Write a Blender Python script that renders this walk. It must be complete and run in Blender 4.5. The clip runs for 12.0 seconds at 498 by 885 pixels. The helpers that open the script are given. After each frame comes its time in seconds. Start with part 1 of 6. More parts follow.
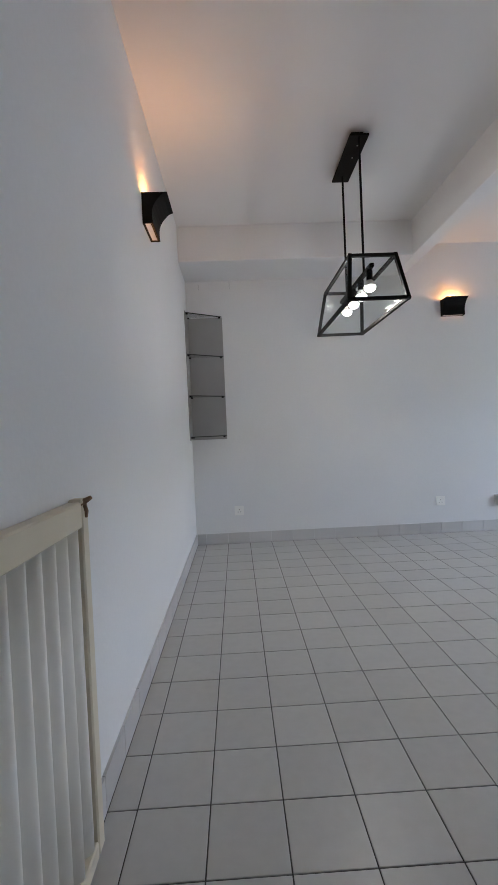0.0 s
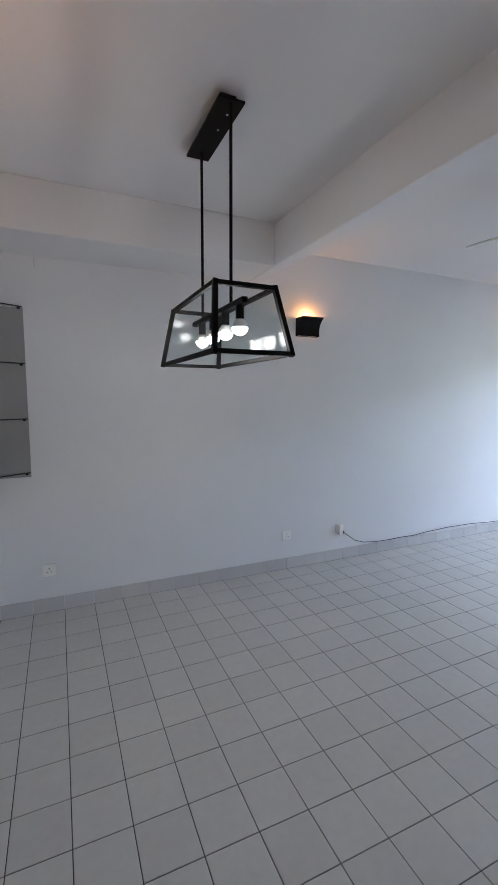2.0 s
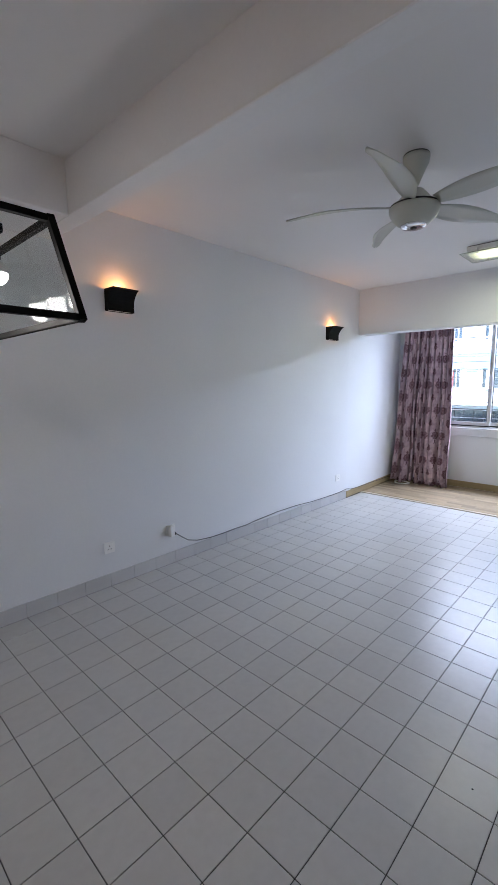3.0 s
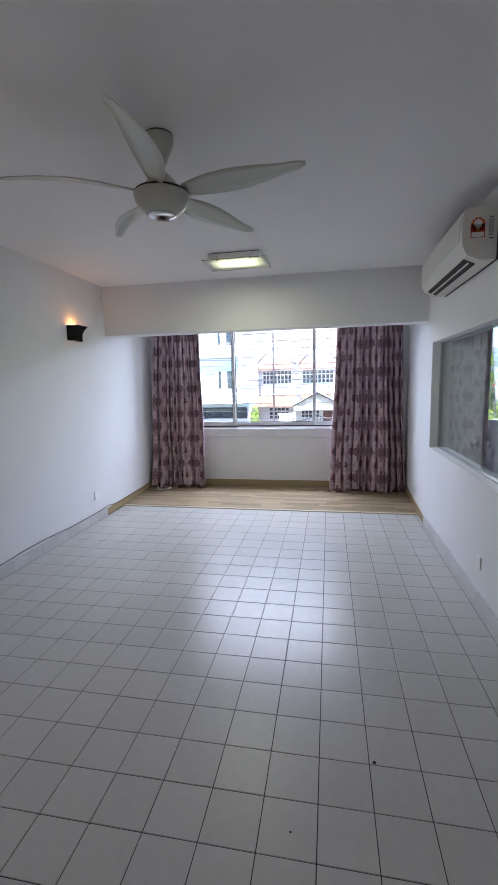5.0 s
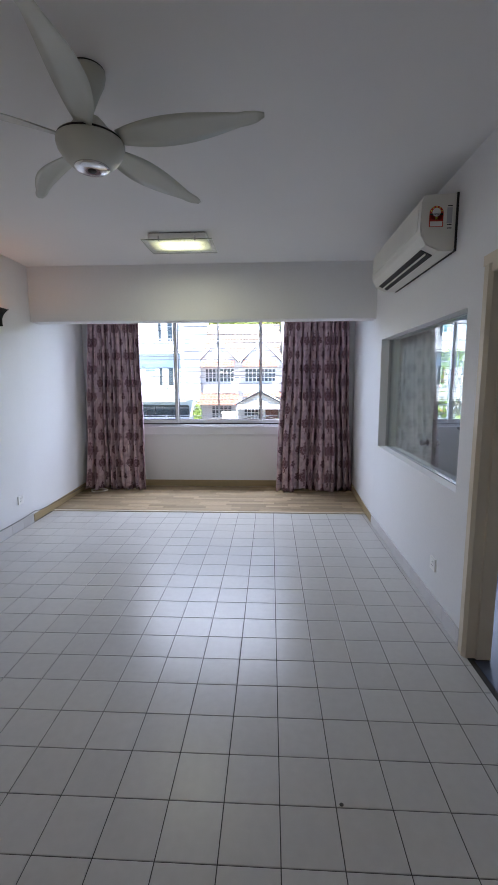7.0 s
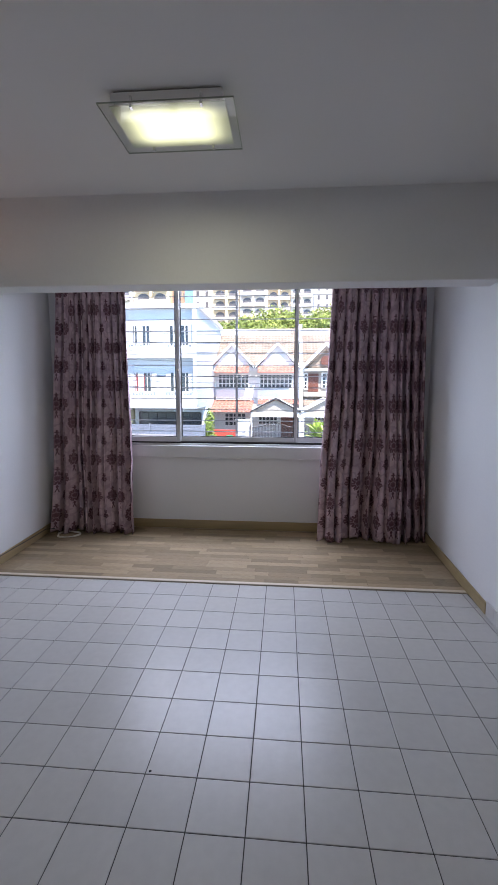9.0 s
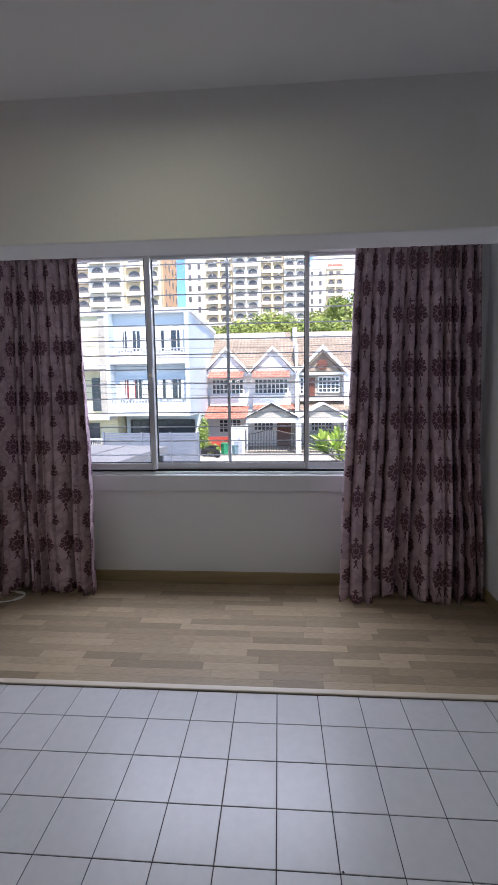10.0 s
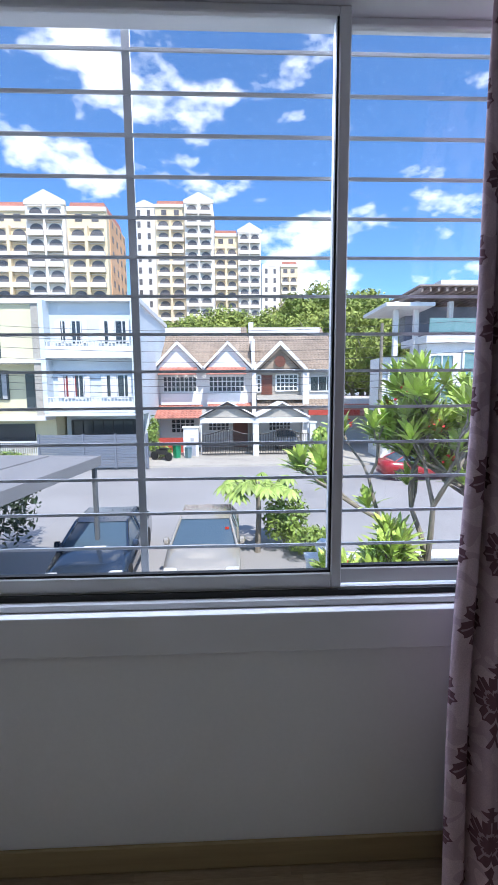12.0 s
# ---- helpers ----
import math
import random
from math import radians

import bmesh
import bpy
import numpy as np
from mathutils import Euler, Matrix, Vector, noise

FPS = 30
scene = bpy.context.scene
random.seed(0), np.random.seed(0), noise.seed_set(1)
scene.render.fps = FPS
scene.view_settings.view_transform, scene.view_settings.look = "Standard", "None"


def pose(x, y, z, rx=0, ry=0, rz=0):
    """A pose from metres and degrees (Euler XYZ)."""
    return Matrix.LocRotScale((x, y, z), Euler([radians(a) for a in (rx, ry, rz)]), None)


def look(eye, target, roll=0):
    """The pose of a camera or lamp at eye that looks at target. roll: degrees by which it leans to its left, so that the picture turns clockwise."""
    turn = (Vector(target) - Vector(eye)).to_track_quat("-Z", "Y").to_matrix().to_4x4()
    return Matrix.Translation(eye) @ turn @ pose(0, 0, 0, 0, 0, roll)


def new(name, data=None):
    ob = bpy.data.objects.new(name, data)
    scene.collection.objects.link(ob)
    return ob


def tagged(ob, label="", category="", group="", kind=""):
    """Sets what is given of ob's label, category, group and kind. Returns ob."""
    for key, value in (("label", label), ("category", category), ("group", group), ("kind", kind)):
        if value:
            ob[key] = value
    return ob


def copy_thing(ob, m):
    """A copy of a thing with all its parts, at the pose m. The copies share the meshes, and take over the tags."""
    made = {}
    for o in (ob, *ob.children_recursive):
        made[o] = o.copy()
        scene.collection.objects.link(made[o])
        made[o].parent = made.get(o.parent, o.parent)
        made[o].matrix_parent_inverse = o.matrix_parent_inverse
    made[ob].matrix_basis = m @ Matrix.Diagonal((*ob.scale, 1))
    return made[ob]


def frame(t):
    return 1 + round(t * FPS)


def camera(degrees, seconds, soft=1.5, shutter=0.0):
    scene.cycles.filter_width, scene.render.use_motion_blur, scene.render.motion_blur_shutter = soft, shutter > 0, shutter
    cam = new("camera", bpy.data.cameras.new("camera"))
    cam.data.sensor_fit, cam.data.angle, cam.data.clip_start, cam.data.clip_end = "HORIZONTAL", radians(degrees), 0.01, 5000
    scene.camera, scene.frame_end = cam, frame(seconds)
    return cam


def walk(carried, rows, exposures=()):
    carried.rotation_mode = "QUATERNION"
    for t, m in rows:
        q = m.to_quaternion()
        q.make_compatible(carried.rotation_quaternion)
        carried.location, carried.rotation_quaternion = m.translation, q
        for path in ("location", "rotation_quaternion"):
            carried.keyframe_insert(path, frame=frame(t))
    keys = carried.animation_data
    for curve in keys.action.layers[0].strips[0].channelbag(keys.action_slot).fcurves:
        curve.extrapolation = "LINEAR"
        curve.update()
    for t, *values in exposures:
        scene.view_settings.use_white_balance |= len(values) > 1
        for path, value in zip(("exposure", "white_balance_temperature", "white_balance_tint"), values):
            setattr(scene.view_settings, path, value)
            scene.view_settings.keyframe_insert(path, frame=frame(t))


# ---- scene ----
cam = camera(60.5, 12.0)
PATH = [
    (0, (2.46, -0.56, 1.026), (2.518, 1.439, 0.981), -2.5),
    (0.5, (2.527, -0.307, 1.319), (2.611, 1.69, 1.257), -0.5),
    (1, (2.523, -0.107, 1.372), (2.752, 1.877, 1.274), 0.8),
    (1.5, (2.507, 0.088, 1.498), (3.033, 2.009, 1.316), 1.3),
    (2, (2.564, 0.195, 1.533), (3.372, 2.012, 1.316), 0.2),
    (2.2, (2.62, 0.256, 1.528), (3.543, 2.015, 1.299), -0.2),
    (2.5, (2.726, 0.377, 1.532), (3.811, 2.037, 1.276), 0.2),
    (3, (2.845, 0.538, 1.518), (4.289, 1.896, 1.247), -0.3),
    (3.5, (2.945, 0.665, 1.529), (4.622, 1.716, 1.24), -0.7),
    (5.3, (3.173, 0.772, 1.554), (5.136, 1.038, 1.279), -1.2),
    (5.5, (3.17, 0.771, 1.55), (5.14, 0.979, 1.273), -1.0),
    (6, (3.174, 0.798, 1.538), (5.148, 0.955, 1.262), -0.5),
    (6.5, (3.232, 0.837, 1.523), (5.209, 0.945, 1.241), -0.2),
    (6.7, (3.292, 0.838, 1.519), (5.269, 0.936, 1.233), -0.3),
    (8.5, (4.652, 1.022, 1.496), (6.63, 1.161, 1.228), 0.5),
    (9, (5.156, 1.105, 1.475), (7.135, 1.263, 1.22), 0.2),
    (9.5, (5.665, 1.158, 1.472), (7.646, 1.309, 1.238), -0.7),
    (10, (6.198, 1.2, 1.513), (8.18, 1.337, 1.281), -0.7),
    (10.5, (6.727, 1.26, 1.5), (8.712, 1.366, 1.279), -0.8),
    (11, (7.294, 1.331, 1.524), (9.279, 1.382, 1.286), -0.4),
    (11.5, (7.815, 1.333, 1.481), (9.8, 1.276, 1.26), -0.7),
    (12, (8.24, 1.292, 1.531), (10.222, 1.219, 1.287), -0.4),
]
EXPOSURES = [(0, 3.38, 6150, 11), (0.5, 3.35, 6100, 11), (1, 3.3, 6050, 11), (2.4, 3.1, 5950, 13), (3, 2.87, 6150, 15), (3.5, 2.43, 6200, 16), (5.5, 2.48, 6500, 15), (6.5, 2.38, 6500, 15), (8.5, 1.95, 6500, 18), (9.5, 1.5, 6650, 19), (10.5, 1.3, 6700, 18), (11.2, 1.18, 6650, 16), (12, 0.95, 6200, 14)]
walk(cam, [(t, look(eye, target, roll)) for t, eye, target, roll in PATH], EXPOSURES)

# ---- sky, sun and large lights ----
SUN_EL, SUN_AZ = 55.0, 200.0
world = bpy.data.worlds.new("sky")
scene.world = world
world.use_nodes = True
wn, wl = world.node_tree.nodes, world.node_tree.links
sky = wn.new("ShaderNodeTexSky")
sky.sky_type = "NISHITA"
sky.sun_disc = False
sky.sun_elevation = radians(SUN_EL)
sky.sun_rotation = radians(90 - SUN_AZ)
sky.ozone_density = 2.0
sky.air_density = 0.8
sky.dust_density = 0.2
tc = wn.new("ShaderNodeTexCoord")
cmap = wn.new("ShaderNodeMapping")
cmap.inputs["Scale"].default_value = (3.2, 3.2, 6.5)
cmap.inputs["Location"].default_value = (0.35, 1.9, 0.6)
cn = wn.new("ShaderNodeTexNoise")
cn.inputs["Scale"].default_value = 1.6
cn.inputs["Detail"].default_value = 7
cn.inputs["Roughness"].default_value = 0.55
cr = wn.new("ShaderNodeValToRGB")
cr.color_ramp.elements[0].position = 0.55
cr.color_ramp.elements[1].position = 0.68
cm = wn.new("ShaderNodeMix")
cm.data_type = "RGBA"
cm.inputs[7].default_value = (8.5, 8.7, 9.0, 1)
wl.new(tc.outputs["Generated"], cmap.inputs[0])
wl.new(cmap.outputs[0], cn.inputs[0])
wl.new(cn.outputs[0], cr.inputs[0])
wl.new(cr.outputs[0], cm.inputs[0])
blue = wn.new("ShaderNodeMix")
blue.data_type, blue.blend_type = "RGBA", "MULTIPLY"
blue.inputs[0].default_value = 1.0
blue.inputs[7].default_value = (0.72, 1.04, 1.28, 1)
wl.new(sky.outputs[0], blue.inputs[6])
wl.new(blue.outputs[2], cm.inputs[6])
wl.new(cm.outputs[2], wn["Background"].inputs[0])
wn["Background"].inputs["Strength"].default_value = 0.13
sun = new("sun", bpy.data.lights.new("sun", "SUN"))
sun.data.energy = 3.6
sun.data.angle = radians(0.5)
sun.data.color = (1.0, 0.96, 0.9)
sd = Vector((math.cos(radians(SUN_AZ)) * math.cos(radians(SUN_EL)), math.sin(radians(SUN_AZ)) * math.cos(radians(SUN_EL)), math.sin(radians(SUN_EL))))
sun.matrix_world = look(sd * 60, (0, 0, 0))


def lamp(name, kind, m, watts, color, **kw):
    d = bpy.data.lights.new(name, kind)
    d.energy, d.color = watts, color
    for k, v in kw.items():
        if k == "radius":
            d.shadow_soft_size = v
        elif k == "size":
            d.shape, d.size, d.size_y = "RECTANGLE", v[0], v[1]
    ob = new(name, d)
    ob.matrix_world = m
    return ob


WARM, COOL, AMBER = (1.0, 0.92, 0.84), (0.96, 1.0, 0.74), (1.0, 0.43, 0.13)
lamp("ceiling_light_lamp", "AREA", look((7.25, 1.615, 2.645), (7.25, 1.615, 0)), 1.2, COOL, size=(0.13, 0.3))
BULBS = [(3.228, 1.78, 1.80), (3.228, 1.94, 1.80), (3.228, 2.10, 1.80), (3.228, 2.26, 1.80)]
for b in BULBS:
    lamp("bulb_lamp", "POINT", pose(b[0], b[1], b[2] - 0.035), 0.16, WARM, radius=0.03)
SCONCES = [((2.05, 1.66, 2.075), 90), ((4.53, 3.42, 2.035), 0), ((7.35, 3.42, 2.03), 0)]
for (x, y, z), a in SCONCES:
    dx, dy = (0.045, 0) if a == 90 else (0, -0.045)
    lamp("sconce_lamp", "POINT", pose(x + dx, y + dy, z + 0.14), 0.37 if a else 0.27, AMBER, radius=0.015)

SKYBLUE = (0.70, 0.80, 1.0)
lamp("window_sky_lamp", "AREA", look((10.15, 1.6, 2.95), (7.9, 1.6, 0.9)), 68, SKYBLUE, size=(2.7, 0.9))
lamp("window_2_sky_lamp", "AREA", look((10.15, -1.9, 2.75), (8.2, -1.9, 0.9)), 60, SKYBLUE, size=(1.9, 0.9))

# ---- materials ----
def mat(name, color, rough=0.6, metal=0.0, vary=0.0, scale=4.0, fine=0.0, fscale=60.0, bump=0.0, bscale=120.0, isl=0.0, obj=0.0, spec=0.5, color2=None, coat=0.0, stretch=None, world=False):
    """A surface: base colour, patches at two scales, a fine bump, and a difference from piece to piece."""
    m = bpy.data.materials.new(name)
    m.use_nodes = True
    n, l = m.node_tree.nodes, m.node_tree.links
    b = n["Principled BSDF"]
    b.inputs["Roughness"].default_value = rough
    b.inputs["Metallic"].default_value = metal
    b.inputs["Specular IOR Level"].default_value = spec
    b.inputs["Coat Weight"].default_value = coat
    co = n.new("ShaderNodeNewGeometry").outputs["Position"] if world else n.new("ShaderNodeTexCoord").outputs["Object"]
    if world == "piece":
        shift = n.new("ShaderNodeVectorMath")
        shift.operation = "MULTIPLY_ADD"
        l.new(n.new("ShaderNodeObjectInfo").outputs["Random"], shift.inputs[0])
        shift.inputs[1].default_value = (37.0, 19.0, 0.0)
        l.new(co, shift.inputs[2])
        co = shift.outputs[0]
    if stretch:
        mp = n.new("ShaderNodeMapping")
        mp.inputs["Scale"].default_value = stretch
        l.new(co, mp.inputs[0])
        co = mp.outputs[0]
    rgb = n.new("ShaderNodeRGB")
    rgb.outputs[0].default_value = (*color, 1)
    out = rgb.outputs[0]
    fac = None
    if vary:
        t = n.new("ShaderNodeTexNoise")
        t.inputs["Scale"].default_value = scale
        t.inputs["Detail"].default_value = 4
        l.new(co, t.inputs[0])
        r = n.new("ShaderNodeMapRange")
        r.inputs[1].default_value, r.inputs[2].default_value = 0.3, 0.7
        l.new(t.outputs[0], r.inputs[0])
        if color2:
            mx = n.new("ShaderNodeMix")
            mx.data_type = "RGBA"
            mx.inputs[7].default_value = (*color2, 1)
            l.new(r.outputs[0], mx.inputs[0])
            l.new(out, mx.inputs[6])
            out = mx.outputs[2]
        r2 = n.new("ShaderNodeMapRange")
        r2.inputs[1].default_value, r2.inputs[2].default_value = 0.3, 0.7
        r2.inputs[3].default_value, r2.inputs[4].default_value = 1 - vary, 1 + vary
        l.new(t.outputs[0], r2.inputs[0])
        fac = r2.outputs[0]
    def times(a, v):
        if a is None:
            return v
        q = n.new("ShaderNodeMath")
        q.operation = "MULTIPLY"
        l.new(a, q.inputs[0])
        l.new(v, q.inputs[1])
        return q.outputs[0]
    if fine:
        t2 = n.new("ShaderNodeTexNoise")
        t2.inputs["Scale"].default_value = fscale
        t2.inputs["Detail"].default_value = 3
        l.new(co, t2.inputs[0])
        r3 = n.new("ShaderNodeMapRange")
        r3.inputs[1].default_value, r3.inputs[2].default_value = 0.3, 0.7
        r3.inputs[3].default_value, r3.inputs[4].default_value = 1 - fine, 1 + fine
        l.new(t2.outputs[0], r3.inputs[0])
        fac = times(fac, r3.outputs[0])
    for amount, socket in ((isl, "isl"), (obj, "obj")):
        if amount:
            s = n.new("ShaderNodeNewGeometry").outputs["Random Per Island"] if socket == "isl" else n.new("ShaderNodeObjectInfo").outputs["Random"]
            r4 = n.new("ShaderNodeMapRange")
            r4.inputs[3].default_value, r4.inputs[4].default_value = 1 - amount, 1 + amount
            l.new(s, r4.inputs[0])
            fac = times(fac, r4.outputs[0])
    if fac is not None:
        v = n.new("ShaderNodeVectorMath")
        v.operation = "SCALE"
        l.new(out, v.inputs[0])
        l.new(fac, v.inputs["Scale"])
        out = v.outputs[0]
    l.new(out, b.inputs["Base Color"])
    if bump:
        t5 = n.new("ShaderNodeTexNoise")
        t5.inputs["Scale"].default_value = bscale
        t5.inputs["Detail"].default_value = 3
        l.new(co, t5.inputs[0])
        bp = n.new("ShaderNodeBump")
        bp.inputs["Strength"].default_value = bump
        bp.inputs["Distance"].default_value = 0.004
        l.new(t5.outputs[0], bp.inputs["Height"])
        l.new(bp.outputs[0], b.inputs["Normal"])
    return m


def glass_mat(name, tint, rough=0.0, shine=0.95, base=0.04):
    m = bpy.data.materials.new(name)
    m.use_nodes = True
    n, l = m.node_tree.nodes, m.node_tree.links
    n.remove(n["Principled BSDF"])
    t = n.new("ShaderNodeBsdfTransparent")
    t.inputs[0].default_value = (*tint, 1)
    g = n.new("ShaderNodeBsdfGlossy")
    g.inputs["Roughness"].default_value = rough
    lw = n.new("ShaderNodeLayerWeight")
    lw.inputs[0].default_value = 0.5
    pw = n.new("ShaderNodeMath")
    pw.operation = "POWER"
    pw.inputs[1].default_value = 4.5
    f = n.new("ShaderNodeMath")
    f.operation = "MULTIPLY_ADD"
    f.inputs[1].default_value, f.inputs[2].default_value = shine, base
    l.new(lw.outputs["Facing"], pw.inputs[0])
    l.new(pw.outputs[0], f.inputs[0])
    x = n.new("ShaderNodeMixShader")
    l.new(f.outputs[0], x.inputs[0])
    l.new(t.outputs[0], x.inputs[1])
    l.new(g.outputs[0], x.inputs[2])
    l.new(x.outputs[0], n["Material Output"].inputs[0])
    return m


def glow_mat(name, color, strength):
    m = bpy.data.materials.new(name)
    m.use_nodes = True
    b = m.node_tree.nodes["Principled BSDF"]
    b.inputs["Base Color"].default_value = (0.8, 0.8, 0.8, 1)
    b.inputs["Emission Color"].default_value = (*color, 1)
    b.inputs["Emission Strength"].default_value = strength
    return m


def curtain_mat():
    """Woven damask: dark leafy medallions, half-dropped, with pale outlines on a dusty mauve ground."""
    m = mat("curtain_damask", (0.54, 0.40, 0.435), 0.85, vary=0.16, scale=9, fine=0.1, fscale=300, bump=0.3, bscale=500, spec=0.15)
    n, l = m.node_tree.nodes, m.node_tree.links
    b = n["Principled BSDF"]
    base = b.inputs["Base Color"].links[0].from_socket
    uv = n.new("ShaderNodeUVMap").outputs[0]
    sp = n.new("ShaderNodeSeparateXYZ")
    l.new(uv, sp.inputs[0])

    def op(kind, a, c=None, d=None):
        q = n.new("ShaderNodeMath")
        q.operation = kind
        for i, s in enumerate((a, c, d)):
            if s is None:
                continue
            if isinstance(s, (int, float)):
                q.inputs[i].default_value = s
            else:
                l.new(s, q.inputs[i])
        return q.outputs[0]

    def motif(ou, ov, pu, pv, sx, sy):
        u = op("SUBTRACT", op("FRACT", op("DIVIDE", op("ADD", sp.outputs[0], ou), pu)), 0.5)
        v = op("SUBTRACT", op("FRACT", op("DIVIDE", op("ADD", sp.outputs[1], ov), pv)), 0.5)
        u, v = op("MULTIPLY", u, pu), op("MULTIPLY", v, pv)
        x, y = op("DIVIDE", u, sx), op("DIVIDE", v, sy)
        r = op("SQRT", op("ADD", op("MULTIPLY", x, x), op("MULTIPLY", y, y)))
        th = op("ARCTAN2", op("ABSOLUTE", x), y)
        lobes = op("POWER", op("ABSOLUTE", op("COSINE", op("MULTIPLY", th, 3.5))), 0.5)
        leaf = op("ADD", 0.60, op("MULTIPLY", 0.36, lobes))
        leaf = op("SUBTRACT", leaf, op("MULTIPLY", 0.10, op("ABSOLUTE", op("SINE", op("MULTIPLY", th, 10.5)))))
        body = op("LESS_THAN", r, leaf)
        veins = op("GREATER_THAN", op("COSINE", op("MULTIPLY", th, 7.0)), 0.955)
        veins = op("MULTIPLY", veins, op("GREATER_THAN", r, 0.3))
        rings = op("LESS_THAN", op("ABSOLUTE", op("SUBTRACT", r, op("MULTIPLY", leaf, 0.45))), 0.05)
        rings = op("MULTIPLY", op("MAXIMUM", rings, veins), op("LESS_THAN", r, op("MULTIPLY", leaf, 0.9)))
        cy = op("SUBTRACT", y, 1.12)
        crown = op("LESS_THAN", op("ADD", op("MULTIPLY", op("ABSOLUTE", x), 1.2), op("ABSOLUTE", cy)), op("ADD", 0.30, op("MULTIPLY", 0.08, op("COSINE", op("MULTIPLY", cy, 26.0)))))
        bud = op("LESS_THAN", op("ADD", op("ABSOLUTE", x), op("MULTIPLY", 0.6, op("ABSOLUTE", op("ADD", y, 1.05)))), 0.17)
        ax = op("ABSOLUTE", op("SUBTRACT", op("ABSOLUTE", x), op("MULTIPLY", 0.38, op("ABSOLUTE", op("ADD", y, 1.25)))))
        stem = op("MULTIPLY", op("LESS_THAN", ax, 0.055), op("MULTIPLY", op("LESS_THAN", y, -1.2), op("GREATER_THAN", y, -1.75)))
        return op("MAXIMUM", op("MAXIMUM", body, crown), op("MAXIMUM", bud, stem)), rings

    b1, r1 = motif(0.0, 0.0, 0.25, 0.37, 0.080, 0.080)
    b2, r2 = motif(0.125, 0.185, 0.25, 0.37, 0.066, 0.070)
    dark, pale = op("MAXIMUM", b1, b2), op("MAXIMUM", r1, r2)
    wisp = n.new("ShaderNodeTexNoise")
    wisp.inputs["Scale"].default_value = 11
    wisp.inputs["Detail"].default_value = 1
    l.new(uv, wisp.inputs[0])
    sw = op("MULTIPLY", op("LESS_THAN", op("ABSOLUTE", op("SUBTRACT", wisp.outputs[0], 0.5)), 0.055), 0.35)
    col = base
    for f, c in ((sw, (0.28, 0.18, 0.21)), (dark, (0.15, 0.075, 0.092)), (pale, (0.36, 0.25, 0.28))):
        mx = n.new("ShaderNodeMix")
        mx.data_type = "RGBA"
        mx.inputs[7].default_value = (*c, 1)
        l.new(f, mx.inputs[0])
        l.new(col, mx.inputs[6])
        col = mx.outputs[2]
    l.new(col, b.inputs["Base Color"])
    return m


WALL = mat("wall_paint", (0.80, 0.80, 0.80), 0.75, vary=0.02, scale=1.2, fine=0.01, bump=0.12, bscale=90, spec=0.3)
CEIL = mat("ceiling_paint", (0.80, 0.79, 0.78), 0.8, vary=0.02, scale=0.8, bump=0.08, bscale=70, spec=0.3)
TILE = mat("glazed_floor_tile", (0.51, 0.50, 0.48), 0.30, world=True, color2=(0.47, 0.455, 0.425), vary=0.05, scale=1.1, fine=0.03, fscale=25, bump=0.06, bscale=18, obj=0.035, isl=0.0, spec=0.33)
TILE2 = mat("glazed_floor_tile_joined", (0.51, 0.50, 0.48), 0.30, world=True, color2=(0.47, 0.455, 0.425), vary=0.05, scale=1.1, fine=0.03, fscale=25, bump=0.06, bscale=18, isl=0.035, spec=0.33)
GROUT = mat("grout", (0.055, 0.052, 0.048), 0.9, vary=0.3, scale=7)
SKIRT = mat("skirting_tile", (0.58, 0.565, 0.555), 0.3, vary=0.05, scale=2, obj=0.05, spec=0.5)
PLANK = mat("laminate_plank", (0.375, 0.29, 0.19), 0.26, world="piece", vary=0.16, scale=5, fine=0.12, fscale=30, obj=0.24, isl=0.0, stretch=(6, 0.7, 1), color2=(0.28, 0.208, 0.13), spec=0.5)
SKWOOD = mat("wood_skirting", (0.36, 0.27, 0.14), 0.5, vary=0.1, scale=6, stretch=(0.5, 0.5, 8))
STRIP = mat("threshold_strip", (0.55, 0.47, 0.36), 0.4, vary=0.06)
BLACK = mat("black_metal", (0.006, 0.006, 0.006), 0.6, spec=0.12, fine=0.1, bump=0.1, bscale=300)
CHROME = mat("chrome", (0.75, 0.75, 0.76), 0.15, metal=1.0)
ALU = mat("white_aluminium", (0.62, 0.62, 0.62), 0.4, vary=0.04, spec=0.5)
GASKET = mat("black_gasket", (0.015, 0.015, 0.015), 0.7)
GRILLE = mat("grey_grille_bar", (0.46, 0.46, 0.47), 0.45, metal=0.2, vary=0.06)
SILL = mat("sill_paint", (0.76, 0.76, 0.77), 0.6, vary=0.03)
JAMB = mat("cream_door_frame", (0.66, 0.58, 0.45), 0.4, vary=0.04, scale=3, bump=0.05)
GATEM = mat("cream_gate_metal", (0.70, 0.63, 0.49), 0.45, vary=0.06, scale=5)
RUST = mat("rusty_iron", (0.20, 0.12, 0.07), 0.8, vary=0.4, scale=40, bump=0.4, bscale=90)
GATEW = mat("fluted_gate_sheet", (0.86, 0.83, 0.76), 0.5, vary=0.05, scale=5)
FANM = mat("cream_fan_enamel", (0.50, 0.51, 0.45), 0.35, vary=0.03, coat=0.2)
PLASTIC = mat("white_plastic", (0.90, 0.89, 0.86), 0.35, vary=0.02)
ACM = mat("ivory_plastic", (0.70, 0.69, 0.63), 0.4, vary=0.03)
DARK = mat("dark_slot", (0.02, 0.02, 0.02), 0.6)
CURTAIN = curtain_mat()
CABLE = mat("black_cable", (0.02, 0.02, 0.022), 0.5)
CABLEW = mat("white_cable", (0.65, 0.62, 0.55), 0.5)
